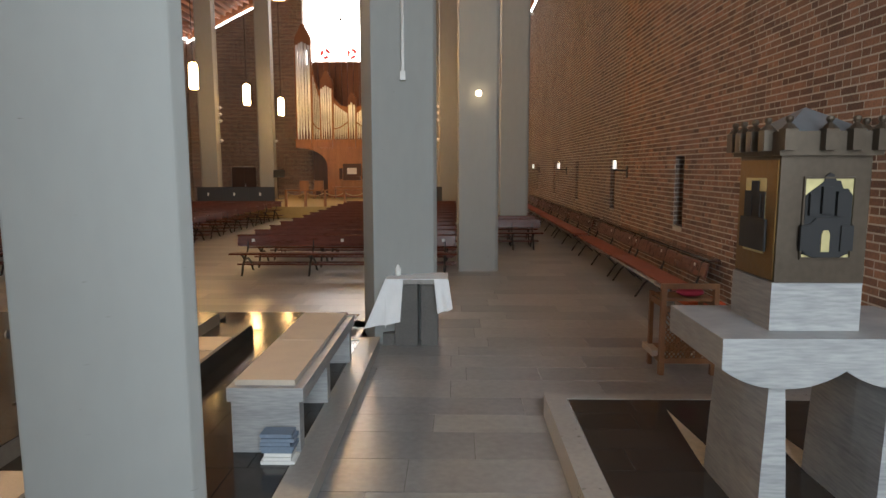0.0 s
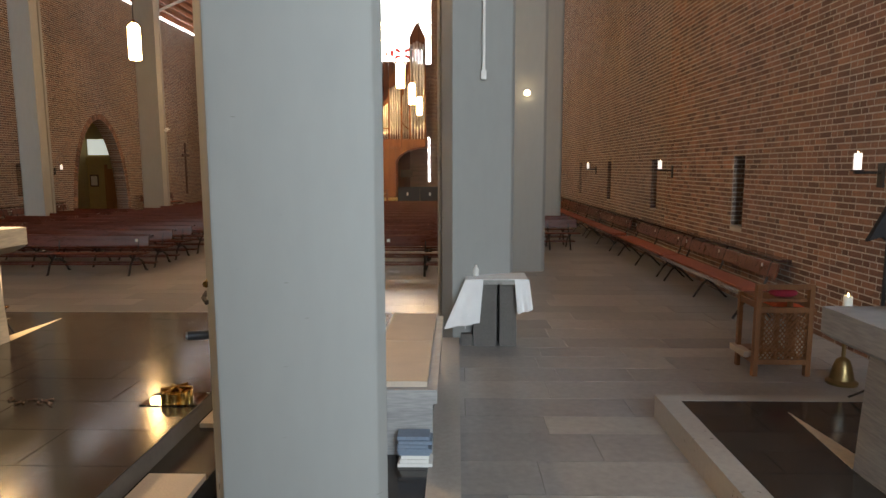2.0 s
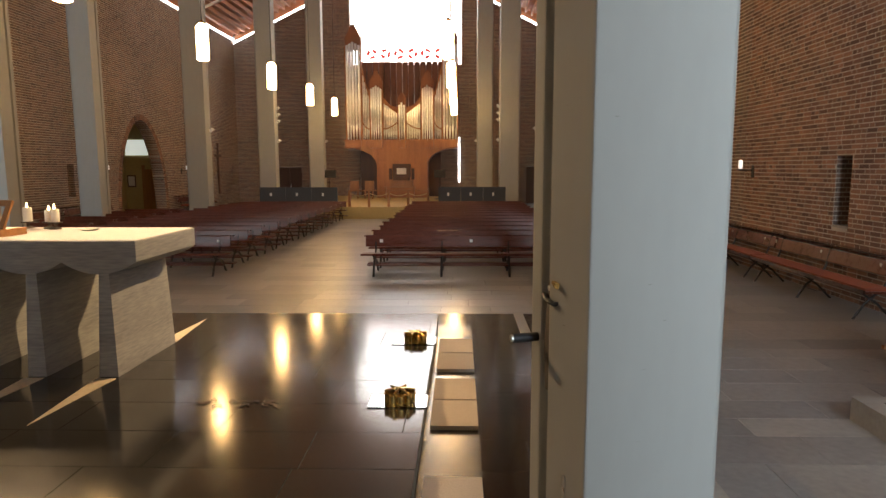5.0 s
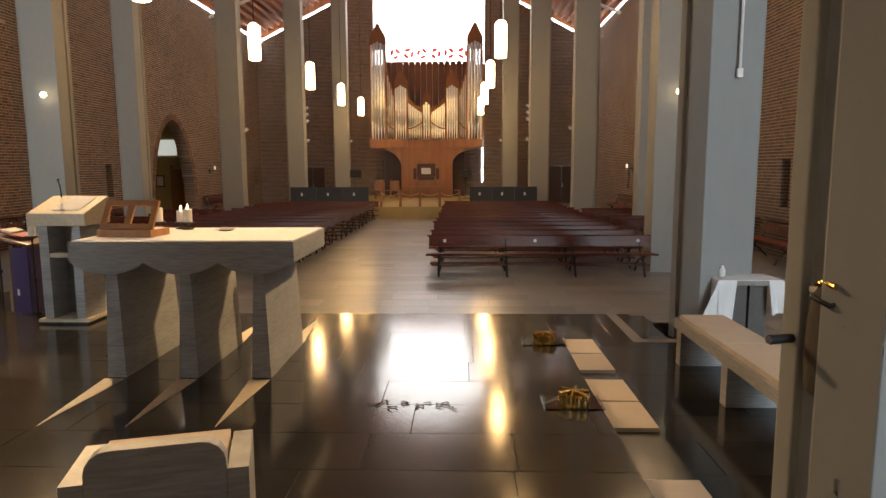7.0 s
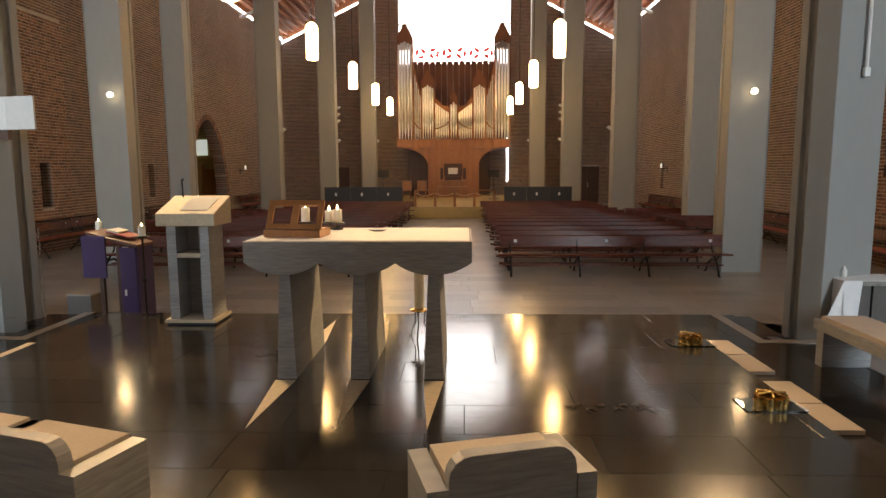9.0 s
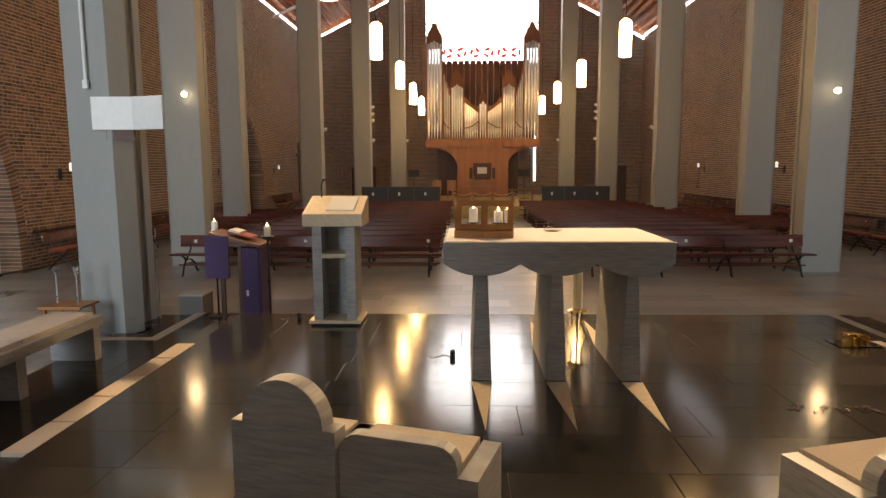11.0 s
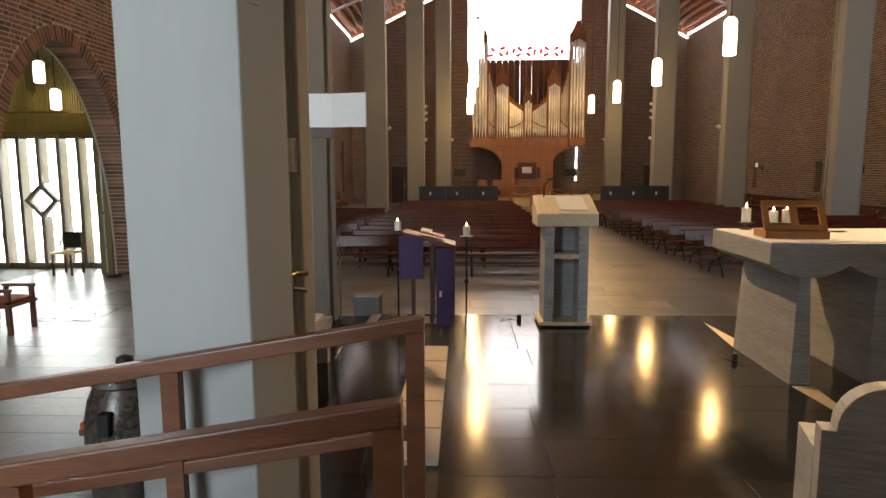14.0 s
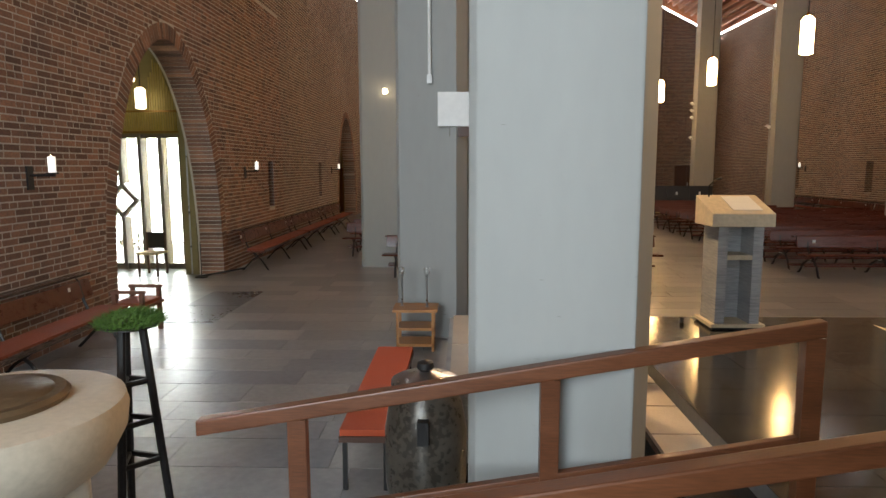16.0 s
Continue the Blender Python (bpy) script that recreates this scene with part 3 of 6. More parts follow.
for x in [0.45 - 0.43 * k for k in range(10)]:
    if abs(x + 0.84) < 0.1:
        for z0, z1 in ((0, 1.1), (1.8, 2.82)):
            pbox("mullion", ent, grey_timber, x - 0.04, x + 0.04, -0.08, 0.2, z0, z1, bevel=0.005)
    else:
        pbox("mullion", ent, grey_timber, x - 0.04, x + 0.04, -0.08, 0.2, 0, 2.82, bevel=0.005)
for z0, z1 in ((0.0, 0.12), (2.74, 2.82)):
    pbox("rail", ent, grey_timber, -3.5, 0.5, -0.04, 0.04, z0, z1, bevel=0.005)
y, z = -0.84, 1.45
bm = bmesh.new()
o = [(y - 0.36, z), (y, z + 0.37), (y + 0.36, z), (y, z - 0.37)]
i_ = [(y - 0.25, z), (y, z + 0.26), (y + 0.25, z), (y, z - 0.26)]
for a in range(4):
    b = (a + 1) % 4
    prism(bm, [o[a], o[b], i_[b], i_[a]], -0.1, 0.02, "y")
part("diamond_frame", bm, grey_timber, ent, "diamond-shaped timber frame")
pane = pbox("pane", ent, glass, -3.5, 0.5, -0.006, 0.006, 0.12, 2.74, "clear glass", bevel=0)
pane.visible_shadow = False
reed = thing("reed_screen", (-17.3, PY - 0.06, 2.84), "olive-gold screen of upright reeds over the entrance", "screen")
rng = random.Random(12)
reed_gilt = material("olive_gilt_reed", (0.34, 0.27, 0.09), 0.38, metal=0.35, scale=9, stretch=(6, 6, 0.4))
for k in range(46):
    bm = bmesh.new()
    x, top = -1.9 + 0.052 * k, 1.15 + 0.35 * math.sin(k * 0.55) + rng.uniform(-0.1, 0.1)
    tube(bm, [(x, 0.0, 0.0), (x, 0.0, top)], 0.019, 7)
    part("reed", bm, reed_gilt, reed, smooth=True)
pbox("rail", reed, gilt, -1.95, 0.5, -0.03, 0.03, 0.0, 0.04, "gilded rail")
pbox("rail", reed, gilt, -1.95, 0.5, -0.03, -0.018, 0.42, 0.46, "gilded rail")
leaf = thing("glass_door_leaf", (-16.8, PY - 0.05, 0), "glass door leaf standing open into the porch", "door", turn=-62)
pl_ = pbox("pane", leaf, glass, 0.04, 0.78, -0.006, 0.006, 0.08, 2.6, "clear glass", bevel=0)
pl_.visible_shadow = False
for x0, x1, z0, z1 in ((0.0, 0.04, 0.02, 2.66), (0.78, 0.82, 0.02, 2.66), (0.04, 0.78, 0.02, 0.08), (0.04, 0.78, 2.6, 2.66)):
    pbox("frame", leaf, steel, x0, x1, -0.02, 0.02, z0, z1)
pbox("handle", leaf, steel, 0.68, 0.71, -0.07, 0.07, 0.95, 1.2)
bm = bmesh.new()
box(bm, -28, -16.4, PY + 5.0, PY + 5.1, -0.3, 5.5)
solid("backdrop", bm, garden_glow, "bright daylight behind the entrance", "sky")
# Unseen wall and lid added to keep the backdrop's glow off the nave.
bm = bmesh.new()
box(bm, -16.45, -16.3, PY + 0.2, PY + 5.1, -0.3, 5.0)
box(bm, -28, -16.3, PY + 0.2, PY + 5.2, 5.5, 5.6)
solid("outer_wall", bm, ochre_wall, "unseen wall and cover added to block the daylight backdrop", "wall")
sbox("ground", kerbstone, -27, -16.3, PY + 0.2, PY + 5.0, -0.3, -0.02, "pale paving outside the entrance", "ground")
rng = random.Random(4)
for bx, by, br_, bz in ((-20.4, 17.2, 0.8, 1.1), (-21.8, 17.0, 1.0, 1.6), (-18.6, 17.6, 0.8, 1.5), (-19.5, 16.4, 0.5, 0.6), (-17.6, 16.9, 0.7, 1.0)):
    shrub = thing("shrub", (bx, by, -0.02), "leafy green shrub outside the glazed door", "shrub")
    bm = bmesh.new()
    for k in range(6):
        a = k * 1.05
        tube(bm, [(0, 0, 0), (0.15 * math.cos(a), 0.15 * math.sin(a), bz * 0.5), (0.45 * br_ * math.cos(a), 0.45 * br_ * math.sin(a), bz)], 0.02, 5, 0.006)
    part("stems", bm, dark_wood, shrub)
    bm = bmesh.new()
    for k in range(420):
        a, rr, z = rng.uniform(0, 6.28), br_ * math.sqrt(rng.random()), rng.uniform(0.1, 1.15) * bz
        p = Vector((rr * math.cos(a), rr * math.sin(a), z))
        d = Vector((rng.uniform(-1, 1), rng.uniform(-1, 1), rng.uniform(-0.6, 1))).normalized()
        u = d.cross(Vector((0, 0, 1))).normalized()
        l = rng.uniform(0.05, 0.1)
        bm.faces.new([bm.verts.new(q) for q in (p, p + d * l * 0.5 + u * l * 0.3, p + d * l, p + d * l * 0.5 - u * l * 0.3)])
    part("leaves", bm, leaf_green, shrub)

smooth_slab = material("smooth_dark_slab", (0.11, 0.115, 0.118), 0.3, scale=4, bump=0.02)
# dark slabs let into the floor before the porch
for y0, y1 in ((8.58, 9.66), (9.68, 10.8)):
    sbox("dark_floor_slab", smooth_slab, -15.3, -14.45, y0, y1, 0.0, 0.006, "smooth dark stone slab let into the aisle floor", "slab")

# room behind the second arch
cy2 = ARCHES[1][0]
bm = bmesh.new()
box(bm, -18.4, -18.3, cy2 - 3, cy2 + 3.2, 0, 4.6)
box(bm, -18.4, XL - 0.5, cy2 - 3.1, cy2 - 3.0, 0, 4.6)
box(bm, -18.4, XL - 0.5, cy2 + 3.2, cy2 + 3.3, 0, 4.6)
box(bm, -18.4, XL - 0.5, cy2 - 3.1, cy2 + 3.3, 4.5, 4.6)
solid("side_room_walls", bm, ochre_wall, "ochre walls of the side room", "wall")
ye = cy2 + 3.2
d = thing("side_room_door", (-17.0, ye, 0), "yellowish timber door in the side room", "door", kind="structure")
pbox("door_leaf", d, oak, -0.35, 0.45, -0.06, -0.01, 0, 2.1)
pbox("door_frame", d, oak, -0.47, -0.35, -0.08, -0.01, 0, 2.3)
pbox("lintel", d, ochre_wall, -1.3, 0.45, -0.1, -0.01, 2.3, 2.62)
lp = thing("light_panel", (-17.7, ye - 0.06, 2.75), "pale glowing light panel in the side room", "lamp")
pbox("diffuser", lp, glow_material("side_room_light", (0.93, 1.0, 0.9), 0.4), -0.5, 0.55, 0, 0.05, 0, 0.72)
pic = thing("picture", (-18.0, ye - 0.04, 1.55), "small framed pale picture on the wall", "picture")
pbox("frame", pic, dark_wood, -0.2, 0.2, 0, 0.03, -0.28, 0.28)
pbox("print", pic, paper, -0.15, 0.15, -0.004, 0, -0.22, 0.22, bevel=0)
# organ podium
sbox("organ_podium", ochre_wall, -11.2, -0.4, 26.6, YF, 0, 0.5, "low pale podium carrying the organ", "platform", bevel=0.01)


# ---- lamps ----
def pendant(x, y, z):
    p = thing("pendant_lamp", (x, y, z), "glowing opal glass cylinder lamp hanging on a cord", "pendant lamp", "pendant lamps of the nave")
    bm = bmesh.new()
    lathe(bm, [(0.10, -0.43), (0.145, -0.41), (0.145, 0.36), (0.10, 0.42), (0.05, 0.46)], n=20)
    part("shade", bm, lamp_glow, p, "opal glass shade, lit", smooth=True)
    bm = bmesh.new()
    tube(bm, [(0, 0, 0.46), (0, 0, 13.5 - z)], 0.012, 6)
    part("cord", bm, iron, p)
    bm = bmesh.new()
    lathe(bm, [(0.05, 0.455), (0.055, 0.47), (0.03, 0.53)], n=12)
    part("cap", bm, brass, p)


for y in (10.4, 16.0, 21.8, 27.3, 32.6):
    pendant(-8.88, y, 5.2)
    pendant(-2.83, y, 5.2)


for x, y, z in ((-17.35, 12.3, 3.95), (-17.45, 12.9, 3.5)):
    lp_ = thing("porch_lamp", (x, y, z), "small glowing opal cylinder lamp in the porch", "pendant lamp", "porch lamps")
    bm = bmesh.new()
    lathe(bm, [(0.07, -0.2), (0.10, -0.18), (0.10, 0.18), (0.05, 0.22)], n=16)
    part("shade", bm, porch_glow, lp_, "opal glass shade, lit", smooth=True)
    bm = bmesh.new()
    tube(bm, [(0, 0, 0.22), (0, 0, 4.75 - z)], 0.01, 6)
    part("cord", bm, iron, lp_)


def spot(x, y, z):
    s = thing("wall_spot", (x, y, z), "small round lit spot lamp on a column", "spot lamp", "column spots")
    bm = bmesh.new()
    lathe(bm, [(0.02, -0.055), (0.05, -0.04), (0.062, 0.0), (0.05, 0.04), (0.02, 0.055)], n=16)
    part("bulb", bm, spot_glow, s, "lit warm bulb", smooth=True)
    pbox("bracket", s, white_paint, -0.02, 0.02, 0.05, 0.30, -0.02, 0.02)


spot(0.44, 12.71, 3.56)
spot(-12.61, 13.46, 3.68)
# Unseen housings added for the two high altar lamps.
for x, y in ((0.2, 12.62), (-12.6, 13.35)):
    s = thing("altar_spotlight", (x, y, 7.35 if x > 0 else 8.85), "unseen white spotlight added high on a column, aimed at the altar", "spotlight")
    bm = bmesh.new()
    lathe(bm, [(0.05, -0.06), (0.09, 0.02), (0.09, 0.2), (0.05, 0.24)], n=14)
    part("head", bm, white_paint, s)
    pbox("arm", s, white_paint, -0.02, 0.02, 0.0, 0.30, 0.05, 0.1)
for i, (x, y) in enumerate(((-12.08, 24.46), (-11.0, 29.76), (-0.76, 29.31), (-1.62, 34.96), (-9.88, 34.96), (0.36, 24.46))):
    for z in (((4.9, 4.6, 4.3, 3.4) if i in (1, 2) else (3.6,))):
        s = thing("small_spotlight", (x + (0.055 if x < XM else -0.055), y, z), "small white adjustable spotlight on a column", "spotlight", "small column spotlights")
        bm = bmesh.new()
        tube(bm, [(0, 0.02, 0.02), (0, -0.14, -0.04)], 0.055, 10, 0.065)
        part("head", bm, white_paint, s)
        pbox("arm", s, white_paint, -0.09, 0.09, -0.02, 0.02, -0.02, 0.02)


# ---- pews ----
def pew(x, y, length, tags):
    p = thing("pew", (x, y, 0), "dark mahogany pew on iron legs" + (" with white number tags" if tags else ""), "pew", "pews of the nave")
    h = length / 2
    bm = bmesh.new()
    prism(bm, [(-0.42, 0.415), (-0.43, 0.43), (-0.41, 0.45), (-0.2, 0.44), (-0.03, 0.43), (-0.03, 0.405)], -h, h, "x")
    part("seat", bm, pew_wood, p, bevel=0.004)
    bm = bmesh.new()
    prism(bm, [(0.02, 0.545), (0.06, 0.75), (0.075, 0.775), (0.10, 0.77), (0.09, 0.74), (0.05, 0.54)], -h + 0.04, h - 0.04, "x")
    part("backrest", bm, pew_wood, p, bevel=0.004)
    bm = bmesh.new()
    box(bm, -h, h, 0.10, 0.19, 0.738, 0.76)
    part("book_ledge", bm, pew_wood, p, bevel=0.004)
    bm = bmesh.new()
    box(bm, -h + 0.05, h - 0.05, 0.22, 0.40, 0.15, 0.18)
    part("kneeler", bm, pew_wood, p, bevel=0.006)
    bm = bmesh.new()
    box(bm, -h + 0.1, h - 0.1, -0.24, -0.18, 0.19, 0.22)
    part("stretcher", bm, pew_wood, p)
    for k in range(4):
        lx = -h + 0.25 + k * (length - 0.5) / 3
        bm = bmesh.new()
        curve = lambda pts: [(lx, a, b) for a, b in pts]
        tube(bm, curve([(-0.44, 0.0), (-0.40, 0.03), (-0.33, 0.2), (-0.22, 0.30), (-0.1, 0.41)]), 0.022, 6)
        tube(bm, curve([(0.34, 0.0), (0.28, 0.03), (0.16, 0.2), (0.0, 0.3), (-0.22, 0.3), (-0.36, 0.41)]), 0.022, 6)
        tube(bm, curve([(-0.05, 0.42), (0.02, 0.5), (0.045, 0.62), (0.085, 0.74)]), 0.018, 6)
        tube(bm, curve([(0.12, 0.24), (0.24, 0.17), (0.38, 0.15)]), 0.016, 6)
        tube(bm, curve([(-0.4, 0.405), (-0.04, 0.40)]), 0.016, 6)
        part("leg_frame", bm, iron, p, "black cast iron")
    if tags:
        for lx in ((-h + 0.36, -0.08, h - 0.28)):
            bm = bmesh.new()
            box(bm, lx - 0.03, lx + 0.03, 0.025, 0.03, 0.63, 0.69)
            part("number_tag", bm, paper, p, "small white tag")
    return p


pew(-2.23, 12.68, 4.5, True)
pew(-9.87, 12.68, 5.4, True)
plain = pew(-2.23, 13.78, 4.5, False)
copy_thing(plain, pose(-9.43, 13.78, 0))
for i in range(2, 13):
    copy_thing(plain, pose(-2.27 + 0.03 * (i % 3), 12.68 + 1.1 * i, 0))
    copy_thing(plain, pose(-9.40 - 0.03 * (i % 3), 12.68 + 1.1 * i, 0))
# outer half rows beyond the main blocks, where the columns stand wide
short = pew(-12.85, 15.6, 2.1, False)
for i in range(1, 6):
    copy_thing(short, pose(-12.85, 15.6 + 1.1 * i, 0))
    copy_thing(short, pose(1.2, 15.6 + 1.1 * i, 0))


# ---- benches along the walls ----
def wall_bench(x, y, length, side):
    """side: +1 with its back to the right wall."""
    b = thing("wall_bench", (x, y, 0), "long dark wall bench with red seat cushion and iron legs", "bench", "benches along the walls", turn=0 if side > 0 else 180)
    h = length / 2
    pbox("seat", b, pew_wood, -0.42, -0.05, -h, h, 0.40, 0.43)
    bm = bmesh.new()
    box(bm, -0.43, -0.07, -h + 0.02, h - 0.02, 0.432, 0.475)
    part("cushion", bm, bench_felt, b, "worn red felt cushion", bevel=0.015)
    bm = bmesh.new()
    prism(bm, [(0.0, 0.60), (0.05, 0.80), (0.08, 0.80), (0.03, 0.60)], -h, h, "y")
    part("backrest", bm, pew_wood, b, bevel=0.004)
    bm = bmesh.new()
    box(bm, 0.05, 0.2, -h - 0.05, h + 0.05, 0.845, 0.868)
    part("top_ledge", bm, dark_gloss, b, "dark varnished ledge", bevel=0.006)
    bm = bmesh.new()
    box(bm, -0.455, -0.425, -h, h, 0.395, 0.45)
    part("seat_edge", bm, dark_gloss, b, "dark varnished seat edge", bevel=0.006)
    n = max(2, round(length / 1.15))
    for k in range(n):
        y_ = -h + 0.2 + k * (length - 0.4) / (n - 1)
        bm = bmesh.new()
        q = lambda pts: [(a, y_, c) for a, c in pts]
        tube(bm, q([(-0.44, 0.0), (-0.3, 0.22), (-0.1, 0.40)]), 0.018, 6)
        tube(bm, q([(0.10, 0.0), (-0.12, 0.22), (-0.38, 0.40)]), 0.018, 6)
        tube(bm, q([(-0.06, 0.42), (0.0, 0.55), (0.06, 0.80), (0.10, 0.86)]), 0.017, 6)
        part("leg_frame", bm, iron, b, "black cast iron")
        pbox("number_tag", b, paper, 0.028, 0.036, y_ + 0.2, y_ + 0.24, 0.70, 0.76, "small white tag", bevel=0)


for y0, y1 in ((8.62, 12.0), (12.05, 15.4), (15.9, 19.3), (19.4, 22.8), (22.9, 26.3), (26.4, 29.8)):
    wall_bench(3.38, (y0 + y1) / 2, y1 - y0, 1)
for y0, y1 in ((3.0, 7.6), (12.9, 16.6), (16.7, 20.3), (20.5, 23.4), (29.0, 32.4)):
    wall_bench(-15.5, (y0 + y1) / 2, y1 - y0, -1)


def sconce(x, y, z, side):
    s = thing("candle_sconce", (x, y, z), "black iron wall bracket with a lit white candle", "candle sconce", "wall candle sconces")
    d = -side
    pbox("wall_plate", s, iron, 0 if d > 0 else -0.02, 0.02 if d > 0 else 0, -0.05, 0.05, -0.16, 0.1)
    bm = bmesh.new()
    tube(bm, [(0.01 * d, 0, 0), (0.30 * d, 0, 0)], 0.016, 6)
    lathe(bm, [(0.055, 0.012), (0.065, 0.022), (0.065, 0.03)], 0.27 * d, 0, 14)
    part("arm", bm, iron, s)
    bm = bmesh.new()
    lathe(bm, [(0.04, 0.031), (0.04, 0.2), (0.037, 0.205), (0.01, 0.20)], 0.27 * d, 0, 16)
    c = part("candle", bm, candle_lamp, s, "white candle glowing at the top", smooth=True)
    bm = bmesh.new()
    lathe(bm, [(0.002, 0.203), (0.006, 0.212), (0.001, 0.226)], 0.27 * d, 0, 8)
    part("flame", bm, flame_glow, c)


for y in (6.95, 13.6, 21.0, 27.9):
    sconce(XR, y, 2.05, 1)
for y in (7.05, 14.05, 23.3, 30.1):
    sconce(XL, y, 2.05, -1)


# ---- altar and tabernacle table ----
def stone_table(at, half, depth, zt, legs, label, category):
    """A marble slab with a scalloped lower edge on blade-like legs. at: middle of the base's front."""
    t = thing("altar" if category == "altar" else "stone_table", at, label, category)
    bm = bmesh.new()
    top, pts = zt, []
    n = len(legs)
    pitch = legs[1] - legs[0]
    xs = [-half + 2 * half * i / 60 for i in range(61)]
    for x in xs[::-1]:
        d = min(abs(x - l) for l in legs) / (pitch / 2)
        pts.append((x, zt - 0.265 + 0.095 * min(d, 1.35) ** 2.2))
    prism(bm, [(-half, zt), (half, zt)] + pts, 0, depth, "y")
    part("tabletop", bm, marble, t, "grey banded marble slab with scalloped underside", bevel=0.006)
    for l in legs:
        bm = bmesh.new()
        lo, hi = [], []
        for (yy, wb, wt) in ((0.04, 0.078, 0.04), (0.14, 0.084, 0.046), (depth * 0.36, 0.08, 0.06), (depth * 0.6, 0.08, 0.06), (depth - 0.15, 0.084, 0.046), (depth - 0.05, 0.078, 0.04)):
            lo.append((yy, wb))
            hi.append((yy * 0.94 + 0.03, wt))
        levels = [(0.0, 0), (0.35, 0.3), (0.75, 0.72), (1.0, 1.0)]
        rings = []
        for f, g in levels:
            ring = []
            for sgn, order in ((1, range(len(lo))), (-1, reversed(range(len(lo))))):
                for k in order:
                    yy = lo[k][0] + (hi[k][0] - lo[k][0]) * g
                    ww = lo[k][1] + (hi[k][1] - lo[k][1]) * g
                    ring.append(bm.verts.new((l + sgn * ww, yy, f * (zt - 0.235))))
            rings.append(ring)
        for a, b in zip(rings, rings[1:]):
            for k in range(len(a)):
                bm.faces.new((a[k], a[(k + 1) % len(a)], b[(k + 1) % len(a)], b[k]))
        bm.faces.new(rings[0][::-1])
        bm.faces.new(rings[-1])
        part("leg", bm, marble, t, bevel=0.004)
        for y0, y1 in ((-0.004, -0.95), (depth - 0.046, depth + 0.9)):
            bm = bmesh.new()
            prism(bm, [(l - 0.082, y0), (l + 0.082, y0), (l, y1)], 0.0005, 0.005, "z")
            part("floor_inlay", bm, inlay_lit_marble, t, "pale pointed stone inlaid in the floor")
    return t


stone_table((-5.99, 4.91, L3), 0.90, 1.13, 1.12, [-0.595, 0.0, 0.595], "grey marble altar with scalloped slab and three blade legs", "altar")
ZA = L3 + 1.12
cl = thing("altar_cloth", (-5.99, 4.91, ZA), "plain white linen altar cloth", "cloth")
bm = bmesh.new()
box(bm, -0.88, 0.88, 0.03, 1.11, 0.0, 0.006)
part("cloth", bm, linen, cl)

bs = thing("book_stand", (-6.555, 5.28, ZA + 0.007), "wooden missal stand with open frame", "book stand", turn=-6)
pbox("base", bs, honey_oak, -0.24, 0.24, -0.12, 0.16, 0.0, 0.06)
tilt = pose(0, -0.08, 0.06, -28, 0, 0)
for n_, a in (("frame_side", (-0.24, -0.19)), ("frame_side", (0.19, 0.24)), ("frame_bar", (-0.03, 0.03))):
    pbox(n_, bs, honey_oak, a[0], a[1], -0.012, 0.012, 0, 0.26, m=tilt)
for z0, z1 in ((0.0, 0.05), (0.215, 0.265)):
    pbox("frame_rail", bs, honey_oak, -0.24, 0.24, -0.014, 0.014, z0, z1, m=tilt)


def candle(at, r, h, label, holder=True, name="candle"):
    c = thing(name, at, label, "candle")
    z = 0.0
    if holder:
        bm = bmesh.new()
        lathe(bm, [(r * 1.3, 0), (r * 1.2, 0.012), (r * 0.4, 0.02), (r * 0.4, 0.05), (r * 1.5, 0.056), (r * 1.6, 0.066), (r * 1.5, 0.066)], n=18)
        part("holder", bm, bronze, c, smooth=True)
        z = 0.067
    bm = bmesh.new()
    lathe(bm, [(r, z), (r, z + h - 0.01), (r * 0.9, z + h), (r * 0.5, z + h - 0.012)], n=20)
    part("wax", bm, wax, c, smooth=True)
    bm = bmesh.new()
    lathe(bm, [(0.003, z + h - 0.01), (0.011, z + h + 0.012), (0.008, z + h + 0.025), (0.001, z + h + 0.05)], n=8)
    part("flame", bm, flame_glow, c)
    return c


candle((-6.64, 5.93, ZA + 0.007), 0.04, 0.13, "thick white lit candle on a low bronze holder")
candle((-6.41, 5.90, ZA + 0.007), 0.04, 0.105, "thick white lit candle on a low bronze holder")
candle((-6.32, 5.84, ZA + 0.007), 0.04, 0.12, "thick white lit candle on a low bronze holder")
ds = thing("dish", (-5.93, 5.73, ZA + 0.007), "small flat dish on the altar cloth", "dish")
bm = bmesh.new()
lathe(bm, [(0.05, 0), (0.09, 0.012), (0.085, 0.014), (0.045, 0.004)], n=20)
part("plate", bm, steel, ds, smooth=True)
fc = thing("floor_candle", (-5.60, 6.25, L3), "large cream candle on a three-legged iron stand", "floor candle")
bm = bmesh.new()
lathe(bm, [(0.09, 0.27), (0.10, 0.28), (0.02, 0.30), (0.02, 0.31)], n=16)
part("dish", bm, brass, fc)
for k in range(3):
    bm = bmesh.new()
    a = k * 2.09 + 0.4
    tube(bm, [(0.12 * math.cos(a), 0.12 * math.sin(a), 0.0), (0.05 * math.cos(a), 0.05 * math.sin(a), 0.14), (0.06 * math.cos(a), 0.06 * math.sin(a), 0.275)], 0.009, 6)
    part("leg", bm, iron, fc)
bm = bmesh.new()
lathe(bm, [(0.05, 0.30), (0.05, 0.86), (0.04, 0.87)], n=18)
part("wax", bm, wax, fc, smooth=True)

